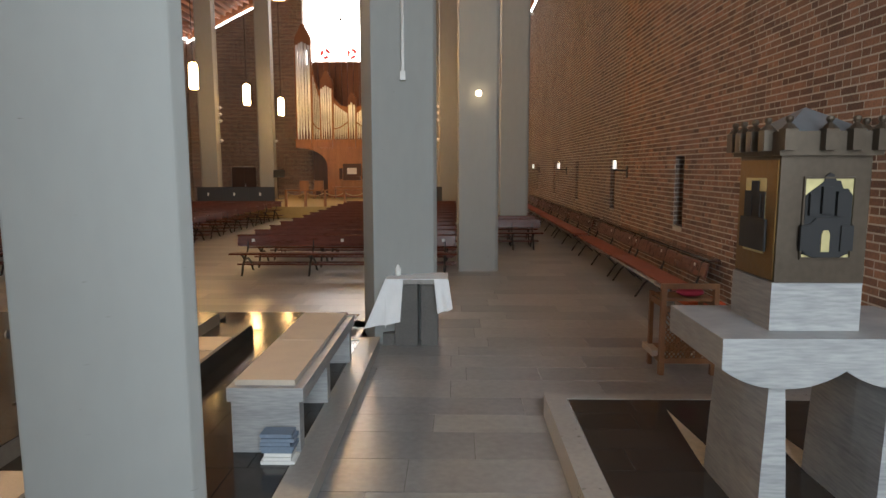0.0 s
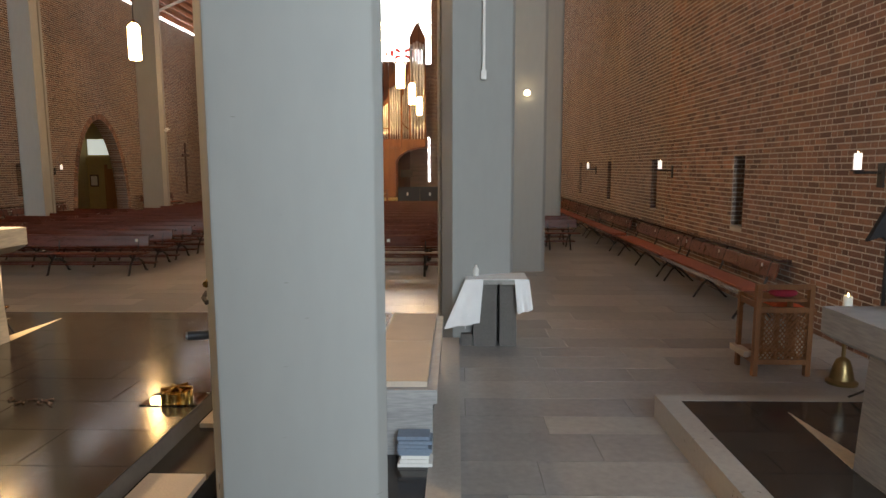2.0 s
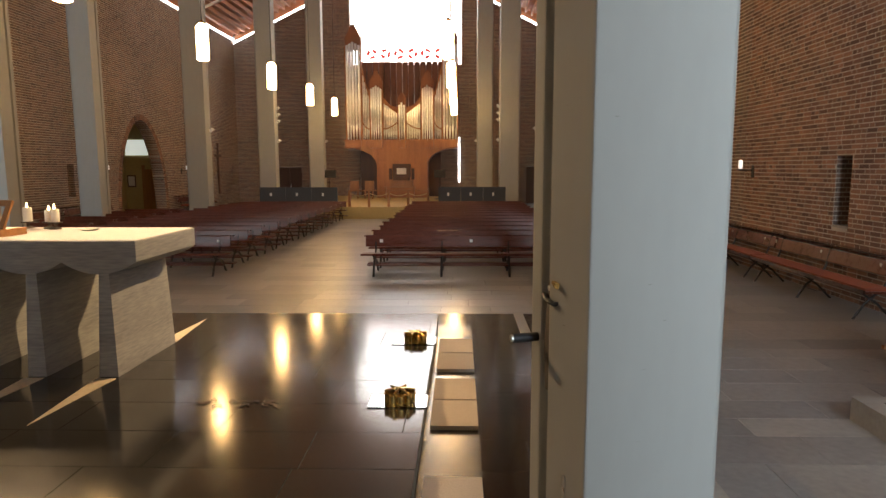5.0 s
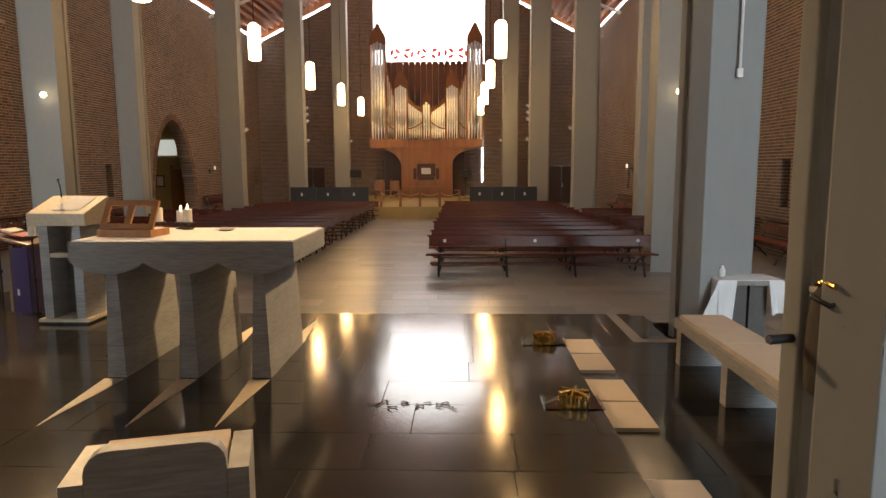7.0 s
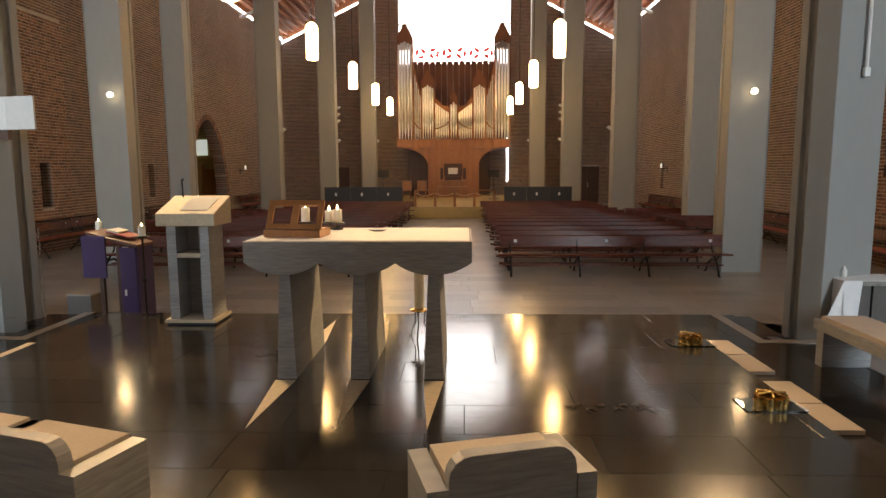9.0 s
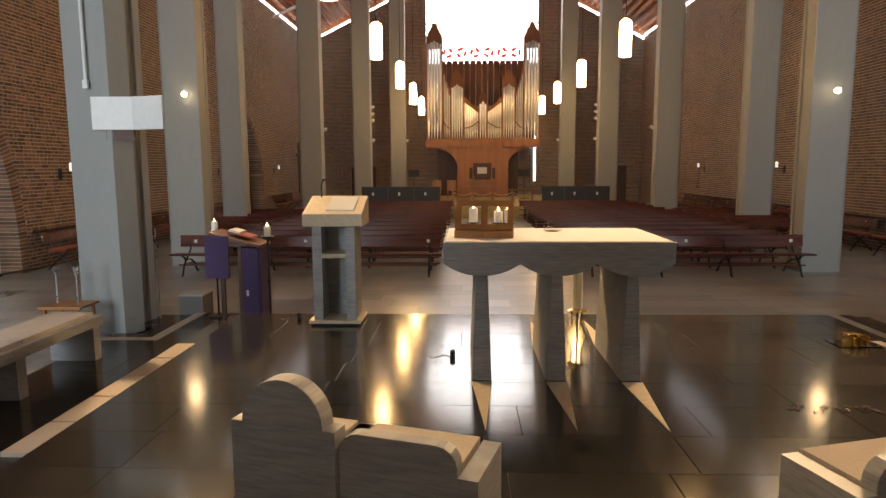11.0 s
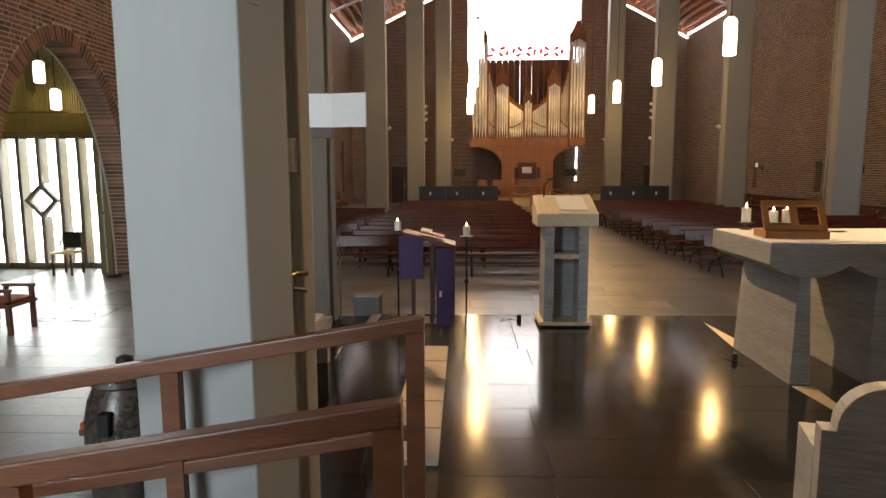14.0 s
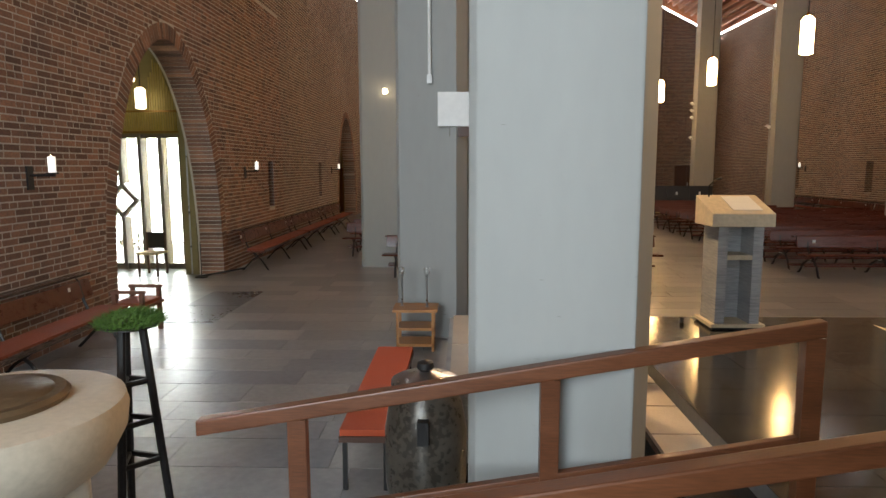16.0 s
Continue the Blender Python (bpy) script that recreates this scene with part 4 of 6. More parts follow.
# cable, small floor socket and microphone box near the altar
for x, y in ((-6.83, 5.56), (-8.60, 7.0)):
    m_ = thing("floor_microphone", (x, y, L3), "small black microphone box with a loose cable on the floor", "microphone")
    bm = bmesh.new()
    lathe(bm, [(0.024, 0), (0.024, 0.06), (0.018, 0.068)], n=14)
    part("body", bm, iron, m_)
    bm = bmesh.new()
    tube(bm, [(-0.02 - 0.02 * a, 0.05 * math.sin(a * 0.6) + 0.004 * a, 0.004) for a in range(11)], 0.0028, 5)
    part("cable", bm, iron, m_)

tg = thing("dry_twigs", (-4.13, 4.36, L3), "scatter of dark dry twigs and leaves on the floor", "twigs")
rng = random.Random(5)
for k in range(16):
    x, y, a = -0.32 + 0.64 * k / 15 + rng.uniform(-0.03, 0.03), rng.uniform(-0.05, 0.06), rng.uniform(0, 6.28)
    bm = bmesh.new()
    tube(bm, [(x + 0.02 * i * math.cos(a + 0.5 * i), y + 0.02 * i * math.sin(a + 0.5 * i), 0.006 + 0.004 * (i % 2)) for i in range(4)], 0.006, 5, 0.003)
    part("twig", bm, dark_wood, tg)

# ---- ambo ----
am = thing("ambo", (-8.13, 6.93, L3), "grey marble reading desk with open shelf and sloping top, warm light put in as paler stone", "lectern")
# All one marble: warm light on plinth, shelf, desk put in as pale stone.
pbox("plinth", am, inlay_lit_marble, -0.28, 0.28, -0.24, 0.24, 0.025, 0.06)
pbox("foot", am, iron, -0.26, 0.26, -0.22, 0.22, 0.0, 0.025, bevel=0)
for x0, x1 in ((-0.23, -0.13), (0.13, 0.23)):
    pbox("side_panel", am, marble, x0, x1, -0.2, 0.2, 0.06, 1.12)
pbox("back_panel", am, marble, -0.13, 0.13, 0.1, 0.2, 0.06, 1.12)
pbox("shelf", am, inlay_lit_marble, -0.135, 0.135, -0.19, 0.1, 0.76, 0.81)
bm = bmesh.new()
prism(bm, [(-0.25, 1.12), (0.25, 1.12), (0.25, 1.44), (-0.25, 1.26)], -0.32, 0.32, "x")
part("desk", bm, inlay_lit_marble, am, bevel=0.01)
m = pose(0, 0, 1.351, math.degrees(math.atan(0.36)), 0, 0)
pbox("paper_sheet", am, paper, -0.08, 0.22, -0.18, 0.2, 0.002, 0.008, m=m, bevel=0)
bm = bmesh.new()
tube(bm, [(-0.2, 0.2, 1.42), (-0.2, 0.19, 1.55), (-0.16, 0.1, 1.62)], 0.008, 6)
tube(bm, [(-0.16, 0.1, 1.62), (-0.13, 0.06, 1.63)], 0.013, 8)
part("microphone", bm, iron, am)
am.scale = (1, 1, 0.965)

# ---- seats behind the altar ----
def low_seat(x, y, turn):
    s = thing("sedile", (x, y, L3), "low grey marble sedile with rounded back and beige cushion", "stone chair", "stone seats behind the altar", turn=turn)
    bm = bmesh.new()
    r, w, h = 0.09, 0.26, 0.62
    pts = [(-w, 0), (w, 0), (w, h - r)] + [(w - r + r * math.cos(a), h - r + r * math.sin(a)) for a in (0.4, 0.8, 1.2, 1.57)] + [(-w + r - r * math.cos(a), h - r + r * math.sin(a)) for a in (1.57, 1.2, 0.8, 0.4)] + [(-w, h - r)]
    prism(bm, pts, -0.05, 0.02, "y")
    part("backrest", bm, marble, s, bevel=0.004)
    for x0, x1 in ((-0.345, -0.262), (0.262, 0.345)):
        bm = bmesh.new()
        box(bm, x0, x1, -0.055, 0.32, 0, 0.50)
        part("side_panel", bm, marble, s, bevel=0.006)
    pbox("seat", s, marble, -0.26, 0.26, 0.022, 0.31, 0.36, 0.465)
    bm = bmesh.new()
    box(bm, -0.25, 0.25, 0.03, 0.315, 0.465, 0.515)
    part("cushion", bm, felt, s, "beige felt cushion", bevel=0.02)
    return s


low_seat(-6.985, 2.47, -17)
low_seat(-4.974, 2.378, 16)
th = thing("throne", (-7.485, 2.60, L3), "grey marble chair with a round-arched back", "chair", turn=-16)
bm = bmesh.new()
arc = [(0.195 * math.cos(a * math.pi / 16), 0.625 + 0.195 * math.sin(a * math.pi / 16)) for a in range(17)]
prism(bm, [(-0.25, 0), (0.25, 0), (0.25, 0.62), (0.195, 0.62)] + arc + [(-0.195, 0.62), (-0.25, 0.62)], -0.05, 0.05, "y")
part("backrest", bm, marble, th, bevel=0.004)
for x0, x1 in ((-0.25, -0.18), (0.18, 0.25)):
    pbox("side_panel", th, marble, x0, x1, 0.052, 0.34, 0, 0.50)
pbox("seat", th, marble, -0.18, 0.18, 0.052, 0.33, 0.36, 0.465)
bm = bmesh.new()
box(bm, -0.175, 0.175, 0.06, 0.33, 0.465, 0.515)
part("cushion", bm, felt, th, "beige felt cushion", bevel=0.02)


# ---- marble benches with cushions ----
def marble_bench(x, y0, y1):
    b = thing("marble_bench", (x, y0, L1), "long pale marble bench with two beige felt cushions", "bench", "marble benches at the platform edge")
    n = y1 - y0
    pbox("seat", b, marble, -0.27, 0.27, 0, n, 0.37, 0.47)
    for a in (0.0, n * 0.43, n - 0.14):
        pbox("leg", b, marble, -0.24, 0.24, a, a + 0.12, 0, 0.37)
    for a, c in ((0.06, n * 0.5 - 0.01), (n * 0.5 + 0.01, n - 0.06)):
        bm = bmesh.new()
        box(bm, -0.23, 0.2, a, c, 0.47, 0.51)
        part("cushion", bm, felt, b, "beige felt cushion", bevel=0.02)


marble_bench(-1.335, 4.23, 6.44)
marble_bench(-10.86, 4.25, 6.52)
st = thing("book_stack", (-1.19, 4.07, L1), "stack of blue-grey hymn books beside the bench", "book stack")
rng = random.Random(8)
for k in range(8):
    z = k * 0.026
    pbox("book", st, paper if k < 3 else blue_cover, -0.13 + rng.uniform(-0.01, 0.02), 0.08 + rng.uniform(-0.01, 0.02), -0.02 + rng.uniform(-0.01, 0.01), 0.12, z, z + 0.024, bevel=0.004)
# floor cushions on the step
for x, ys in ((-2.575, (6.07, 5.54, 4.79, 4.27, 3.04, 2.52)), (-9.545, (5.86, 5.345, 4.83, 4.315, 3.80))):
    for y in ys:
        c = thing("seat_cushion", (x, y, L2), "thin square beige felt cushion on the step", "cushion", "cushions on the step")
        bm = bmesh.new()
        box(bm, -0.17, 0.17, 0, 0.49, 0, 0.032)
        part("pad", bm, felt, c, bevel=0.012)


def gold_wreath(x, y):
    w = thing("glass_plate", (x, y, L3), "square sheet of glass lying on the dark floor", "glass plate")
    pbox("sheet", w, glass_material("plate_glass", (0.9, 0.95, 0.94), 0.01), -0.22, 0.20, -0.13, 0.13, 0.001, 0.009, bevel=0)
    g = thing("brass_wreath", (x, y, L3 + 0.0095), "polished brass openwork candle crown on a glass plate", "brass crown", "brass crowns")
    for k in range(9):
        a = k * 2 * math.pi / 9
        bm = bmesh.new()
        lathe(bm, [(0.028, 0), (0.03, 0.07), (0.025, 0.073), (0.023, 0.01)], 0.085 * math.cos(a), 0.085 * math.sin(a), 12)
        part("cup", bm, brass, g, smooth=True)
    for k in range(3):
        a = k * math.pi / 3 + 0.2
        bm = bmesh.new()
        tube(bm, [(-0.11 * math.cos(a), -0.11 * math.sin(a), 0.08), (0, 0, 0.092), (0.11 * math.cos(a), 0.11 * math.sin(a), 0.08)], 0.009, 6)
        part("band", bm, brass, g)


gold_wreath(-2.97, 6.06)
gold_wreath(-2.97, 4.44)

# ---- side table with cloth ----
sd = thing("stone_side_table", (-0.46, 7.5, 0), "small dark stone table beside a column", "table")
pbox("tabletop", sd, kerbstone, -0.34, 0.34, -0.2, 0.24, 0.76, 0.815)
bed_stone = material("dark_rough_stone", (0.13, 0.12, 0.11), 0.7, scale=14, bump=0.3)
pbox("pedestal", sd, bed_stone, -0.27, 0.0, -0.12, 0.16, 0, 0.76)
pbox("pedestal", sd, bed_stone, 0.04, 0.24, -0.1, 0.2, 0, 0.76)
pbox("foot", sd, bed_stone, -0.42, -0.28, -0.1, 0.1, 0, 0.14)
clo = thing("table_cloth", (-0.46, 7.5, 0.816), "white linen cloth hanging down two sides of the table", "cloth")


def drape(xa0, xa1, xb0, xb1, drop, y):
    """A hanging piece of cloth with folds: its upper edge from xa0 to xa1, its lower from xb0 to xb1."""
    bm = bmesh.new()
    g = []
    for i in range(15):
        f = i / 14
        row = []
        for j in range(13):
            h = j / 12
            x0, x1 = xa0 + (xb0 - xa0) * f, xa1 + (xb1 - xa1) * f
            row.append(bm.verts.new((x0 + (x1 - x0) * h, y - 0.02 * f - 0.022 * f * math.sin(h * 11 + 0.6), 0.004 - drop * f * (1 - 0.12 * h))))
        g.append(row)
    for i in range(14):
        for j in range(12):
            bm.faces.new((g[i][j], g[i][j + 1], g[i + 1][j + 1], g[i + 1][j]))
    part("drape", bm, linen, clo, smooth=True)


bm = bmesh.new()
box(bm, -0.36, 0.36, -0.215, 0.255, 0.001, 0.008)
part("top", bm, linen, clo, bevel=0.002)
drape(-0.37, -0.16, -0.62, -0.20, 0.58, -0.219)
drape(0.20, 0.37, 0.24, 0.42, 0.40, -0.219)
bm = bmesh.new()
prism(bm, [(-0.215, 0.004), (0.25, 0.004), (0.30, -0.5), (-0.28, -0.56)], -0.372, -0.366, "x")
part("drape", bm, linen, clo)
bo = thing("bottle", (-0.70, 7.52, 0.83), "small white bottle on the cloth", "bottle")
bm = bmesh.new()
lathe(bm, [(0.035, 0), (0.036, 0.08), (0.02, 0.10), (0.016, 0.125), (0.006, 0.13)], n=14)
part("body", bm, white_paint, bo, smooth=True)

# ---- tabernacle ----
stone_table((1.98, 3.15, LT), 0.63, 0.80, 1.05, [-0.31, 0.31], "grey banded marble table carrying the tabernacle", "stone table")
tb = thing("tabernacle", (1.90, 3.56, LT + 1.051), "bronze tabernacle shaped like a small town house on a marble block", "tabernacle")
pbox("block", tb, marble, -0.29, 0.27, -0.22, 0.2, 0, 0.25)
pbox("body", tb, bronze, -0.275, 0.275, -0.215, 0.2, 0.252, 0.90)
pbox("gilt_side", tb, gilt, -0.281, -0.276, -0.20, 0.19, 0.262, 0.88, "gilded side panel", bevel=0)
pale = material("pale_gilding", (0.62, 0.55, 0.28), 0.4, metal=0.5)
pbox("gilt_window", tb, pale, -0.125, 0.17, -0.217, -0.2155, 0.385, 0.785, "pale gilded field", bevel=0)
pbox("gilt_window", tb, pale, -0.2825, -0.2815, -0.10, 0.115, 0.385, 0.785, "pale gilded field", bevel=0)
FRAME = ((-0.135, -0.125, 0.375, 0.795), (0.17, 0.18, 0.375, 0.795), (-0.125, 0.17, 0.375, 0.385), (-0.125, 0.17, 0.785, 0.795))
for x0, x1, z0, z1 in FRAME:
    pbox("window_rim", tb, bronze, x0, x1, -0.228, -0.2155, z0, z1, bevel=0.002)
TOWN = [(-0.12, 0.40), (0.165, 0.40), (0.165, 0.70), (0.135, 0.735), (0.105, 0.735), (0.085, 0.775), (0.06, 0.775), (0.045, 0.805), (0.02, 0.815), (-0.005, 0.80), (-0.015, 0.77), (-0.05, 0.745), (-0.085, 0.725), (-0.12, 0.70)]
bm = bmesh.new()
prism(bm, TOWN, -0.226, -0.2172, "y")
part("relief_town", bm, relief_bronze, tb, "blackened bronze relief of houses and gables", bevel=0.003)
bm = bmesh.new()
prism(bm, [(-0.15, 0.44), (-0.11, 0.40), (-0.06, 0.385), (0.10, 0.385), (0.14, 0.40), (0.18, 0.44), (0.175, 0.55), (0.12, 0.56), (0.085, 0.59), (-0.05, 0.59), (-0.085, 0.56), (-0.145, 0.55)], -0.236, -0.2262, "y")
part("relief_gate", bm, relief_bronze, tb, "raised bronze relief of a gate", bevel=0.004)
for x0, x1, z0, z1 in ((-0.105, -0.055, 0.60, 0.71), (-0.03, 0.035, 0.61, 0.745), (0.06, 0.11, 0.60, 0.72), (-0.15, -0.075, 0.42, 0.55), (0.095, 0.17, 0.42, 0.55)):
    pbox("relief", tb, relief_bronze, x0, x1, -0.246, -0.2264, z0, z1, "raised bronze relief", bevel=0.006)
bm = bmesh.new()
prism(bm, [(-0.02, 0.415), (0.03, 0.415), (0.03, 0.505), (0.02, 0.525), (-0.01, 0.525), (-0.02, 0.505)], -0.2415, -0.2382, "y")
part("gilt_doorway", bm, pale, tb, "pale gilded doorway")
for y0, y1, z0, z1, dx in ((-0.098, 0.113, 0.40, 0.715, 0.006), (-0.03, 0.045, 0.715, 0.77, 0.006), (-0.125, 0.14, 0.40, 0.57, 0.013), (-0.06, -0.02, 0.58, 0.70, 0.012), (0.03, 0.08, 0.58, 0.69, 0.012)):
    pbox("relief", tb, relief_bronze, -0.2826 - dx, -0.2826, y0, y1, z0, z1, "raised bronze relief", bevel=0.003)
pbox("cornice", tb, bronze, -0.31, 0.31, -0.25, 0.235, 0.90, 0.925)
pbox("parapet", tb, bronze, -0.30, 0.30, -0.24, 0.225, 0.925, 1.02)
bm = bmesh.new()
v = [bm.verts.new(p) for p in ((-0.27, -0.2, 1.02), (0.27, -0.2, 1.02), (0.27, 0.19, 1.02), (-0.27, 0.19, 1.02), (0, 0, 1.16))]
for f in ((0, 1, 4), (1, 2, 4), (2, 3, 4), (3, 0, 4), (3, 2, 1, 0)):
    bm.faces.new([v[i] for i in f])
part("roof", bm, material("lead_roof", (0.20, 0.22, 0.24), 0.4, metal=0.5), tb)
spots_ = [(x, -0.255) for x in (-0.27, -0.03, 0.13, 0.28)] + [(-0.315, y) for y in (-0.13, 0.0, 0.12, 0.22)] + [(0.315, y) for y in (-0.1, 0.1)]
for x, y in spots_:
    tw = pbox("turret", tb, bronze, x - 0.038, x + 0.038, y - 0.03, y + 0.03, 0.925, 1.03)
    bm = bmesh.new()
    lathe(bm, [(0.045, 1.03), (0.025, 1.05), (0.012, 1.06), (0.022, 1.075), (0.02, 1.09), (0.004, 1.095)], x, y, 8)
    part("finial", bm, bronze, tw)
tb.scale = (0.84, 1.12, 1.02)
# ---- prayer desk and its surroundings ----
pr = thing("prayer_desk", (2.36, 6.33, 0), "oak prayer desk with a lattice front", "prayer desk")
for x in (-0.35, 0.29):
    pbox("post", pr, desk_oak, x, x + 0.06, -0.02, 0.04, 0, 0.92)
    pbox("post", pr, desk_oak, x, x + 0.05, 0.36, 0.41, 0, 0.78)
    pbox("side_rail", pr, desk_oak, x + 0.01, x + 0.04, 0.04, 0.36, 0.68, 0.74)
    pbox("side_rail", pr, desk_oak, x + 0.01, x + 0.04, 0.04, 0.36, 0.12, 0.17)
for z0, z1 in ((0.12, 0.17), (0.64, 0.69), (0.87, 0.92)):
    pbox("front_rail", pr, desk_oak, -0.29, 0.29, -0.015, 0.03, z0, z1)
for k in range(-5, 12):
    for sgn in (1, -1):
        a, b = -0.29 + k * 0.055, -0.29 + k * 0.055 + 0.47
        x0, z0, x1, z1 = a, 0.17, b, 0.64
        if x0 < -0.29:
            z0 += -0.29 - x0
            x0 = -0.29
        if x1 > 0.29:
            z1 -= x1 - 0.29
            x1 = 0.29
        if x1 - x0 < 0.04:
            continue
        bm = bmesh.new()
        yy = 0.006 if sgn > 0 else 0.014
        tube(bm, [(sgn * x0, yy, z0), (sgn * x1, yy, z1)], 0.009, 4)
        part("lattice_slat", bm, desk_oak, pr)
pbox("desk_top", pr, desk_oak, -0.3, 0.3, 0.03, 0.38, 0.74, 0.77)
pbox("kneeling_board", pr, desk_oak, -0.3, 0.3, 0.42, 0.62, 0.12, 0.16)
pbox("kneeling_pad", pr, felt, -0.4, -0.3, 0.1, 0.45, 0.16, 0.22, "pale pad", bevel=0.02)
pr.scale = (0.82, 1, 1.03)
rb = thing("red_cushion", (2.40, 6.45, 0.795), "crumpled crimson cushion in the prayer desk", "cushion")
bm = bmesh.new()
bmesh.ops.create_icosphere(bm, subdivisions=2, radius=0.12)
bmesh.ops.scale(bm, verts=bm.verts, vec=(1.2, 0.8, 0.4))
bmesh.ops.translate(bm, verts=bm.verts, vec=(0, 0, 0.047))
part("pad", bm, material("crimson_velvet", (0.30, 0.02, 0.045), 0.9), rb, smooth=True)
ch = thing("prayer_chair", (2.72, 6.98, 0), "small oak stool with a red seat by the wall", "stool")
for x in (-0.2, 0.16):
    for y in (-0.18, 0.14):
        pbox("leg", ch, desk_oak, x, x + 0.04, y, y + 0.04, 0, 0.56)
pbox("seat", ch, desk_oak, -0.22, 0.22, -0.2, 0.2, 0.56, 0.6)
pbox("cushion", ch, red_felt, -0.2, 0.2, -0.18, 0.18, 0.6, 0.65, "red felt cushion", bevel=0.02)
bh = thing("brass_candle_stand", (2.85, 6.12, 0), "tarnished brass floor candlestick with a lit candle", "candlestick")
tarnished = material("tarnished_brass", (0.25, 0.18, 0.08), 0.35, metal=0.9)
bm = bmesh.new()
lathe(bm, [(0.14, 0.0), (0.145, 0.025), (0.11, 0.05), (0.085, 0.17), (0.06, 0.24), (0.02, 0.27)], n=20)
part("foot", bm, tarnished, bh, smooth=True)
bm = bmesh.new()
lathe(bm, [(0.018, 0.26), (0.016, 0.69), (0.05, 0.71), (0.065, 0.74), (0.06, 0.74)], n=14)
part("stem", bm, tarnished, bh, smooth=True)
bm = bmesh.new()
lathe(bm, [(0.042, 0.742), (0.042, 0.86), (0.036, 0.875), (0.02, 0.86)], n=18)
part("wax", bm, wax, bh, "white candle", smooth=True)
bm = bmesh.new()
lathe(bm, [(0.003, 0.86), (0.009, 0.88), (0.001, 0.91)], n=8)
part("flame", bm, flame_glow, bh)
um = thing("easel", (2.43, 5.0, LT), "dark folded stand with a black cloth hanging on it", "stand")
bm = bmesh.new()
tube(bm, [(0, 0, 0), (0.0, 0, 1.65)], 0.016, 6)
part("pole", bm, iron, um)
bm = bmesh.new()
prism(bm, [(-0.17, 1.33), (0.0, 1.66), (0.03, 1.64), (0.21, 1.36), (0.10, 1.385), (0.02, 1.31), (-0.06, 1.37)], -0.02, 0.03, "y")
part("cloth", bm, black_cloth, um, "black cloth", bevel=0.01)
for k in range(3):
    bm = bmesh.new()
    a = k * 2.09
    tube(bm, [(0, 0, 0.16), (0.2 * math.cos(a), 0.2 * math.sin(a), 0.01)], 0.01, 6)
    part("foot", bm, iron, um)

# ---- purple lectern and candle stands at the nave side ----
pl = thing("draped_lectern", (-9.62, 8.12, L1), "dark wooden lectern draped with purple cloth", "lectern")
for x, y in ((-0.26, -0.12), (-0.02, -0.12), (-0.02, 0.18), (0.2, 0.18)):
    pbox("leg", pl, dark_wood, x, x + 0.05, y, y + 0.05, 0.03, 1.02)
pbox("base", pl, dark_wood, -0.28, 0.28, -0.15, 0.25, 0, 0.03)
bm = bmesh.new()
prism(bm, [(-0.36, 1.17), (0.30, 1.0), (0.30, 1.04), (-0.36, 1.21)], -0.2, 0.26, "y")
part("desk", bm, rail_wood, pl, bevel=0.006)
pbox("drape", pl, purple_cloth, -0.40, -0.10, -0.235, -0.205, 0.62, 1.16, "purple cloth", bevel=0.01)
pbox("drape", pl, purple_cloth, 0.06, 0.27, -0.19, -0.16, 0.03, 1.0, "purple cloth", bevel=0.012)
pbox("drape", pl, purple_cloth, 0.27, 0.29, -0.17, 0.22, 0.03, 1.0, "purple cloth", bevel=0.008)
pbox("tag", pl, paper, 0.1, 0.13, -0.194, -0.191, 0.38, 0.46, "small white tag", bevel=0)
ob_ = thing("open_book", (-9.66, 8.16, L1 + 1.16), "open red-bound book on the lectern", "book")
mm = pose(0, 0, 0, 0, 14.4, 0)
pbox("cover", ob_, red_cover, -0.12, 0.2, -0.14, 0.16, 0.0, 0.02, m=mm)
pbox("pages", ob_, paper, -0.11, 0.03, -0.13, 0.15, 0.02, 0.045, m=mm)


def candle_stand(x, y, h):
    s = thing("candle_stand", (x, y, L1), "slim iron candle stand with a thick lit candle", "candle stand", "candle stands by the lectern")
    bm = bmesh.new()
    tube(bm, [(0, 0, 0.02), (0, 0, h - 0.03)], 0.012, 8)
    lathe(bm, [(0.022, h * 0.5), (0.03, h * 0.52), (0.022, h * 0.54)], n=10)
    part("pole", bm, iron, s)
    bm = bmesh.new()
    lathe(bm, [(0.14, 0), (0.13, 0.018), (0.02, 0.03)], n=18)
    part("base", bm, iron, s)
    bm = bmesh.new()
    lathe(bm, [(0.02, h - 0.04), (0.075, h - 0.015), (0.085, h), (0.08, h)], n=16)
    part("dish", bm, bronze, s)
    bm = bmesh.new()
    lathe(bm, [(0.042, h), (0.042, h + 0.115), (0.034, h + 0.125), (0.02, h + 0.11)], n=16)
    part("wax", bm, wax, s, "white candle", smooth=True)
    bm = bmesh.new()
    lathe(bm, [(0.003, h + 0.11), (0.011, h + 0.135), (0.001, h + 0.17)], n=8)
    part("flame", bm, flame_glow, s)


candle_stand(-9.18, 7.8, 1.17)
candle_stand(-10.09, 8.42, 1.18)
mp_ = thing("low_stone_block", (-10.55, 8.75, 0), "small dark stone block with a pale top beside the platform", "stone block")
pbox("block", mp_, bed_stone, -0.17, 0.17, -0.16, 0.2, 0, 0.36)
pbox("slab", mp_, kerbstone, -0.18, 0.18, -0.17, 0.21, 0.36, 0.38)
ms = thing("microphone_stand", (-10.85, 8.3, 0), "thin microphone stand with a black round base", "microphone stand")
bm = bmesh.new()
tube(bm, [(0, 0, 0.02), (0, 0, 1.35)], 0.009, 6)
part("pole", bm, steel, ms)
bm = bmesh.new()
lathe(bm, [(0.10, 0), (0.09, 0.025), (0.02, 0.03)], n=16)
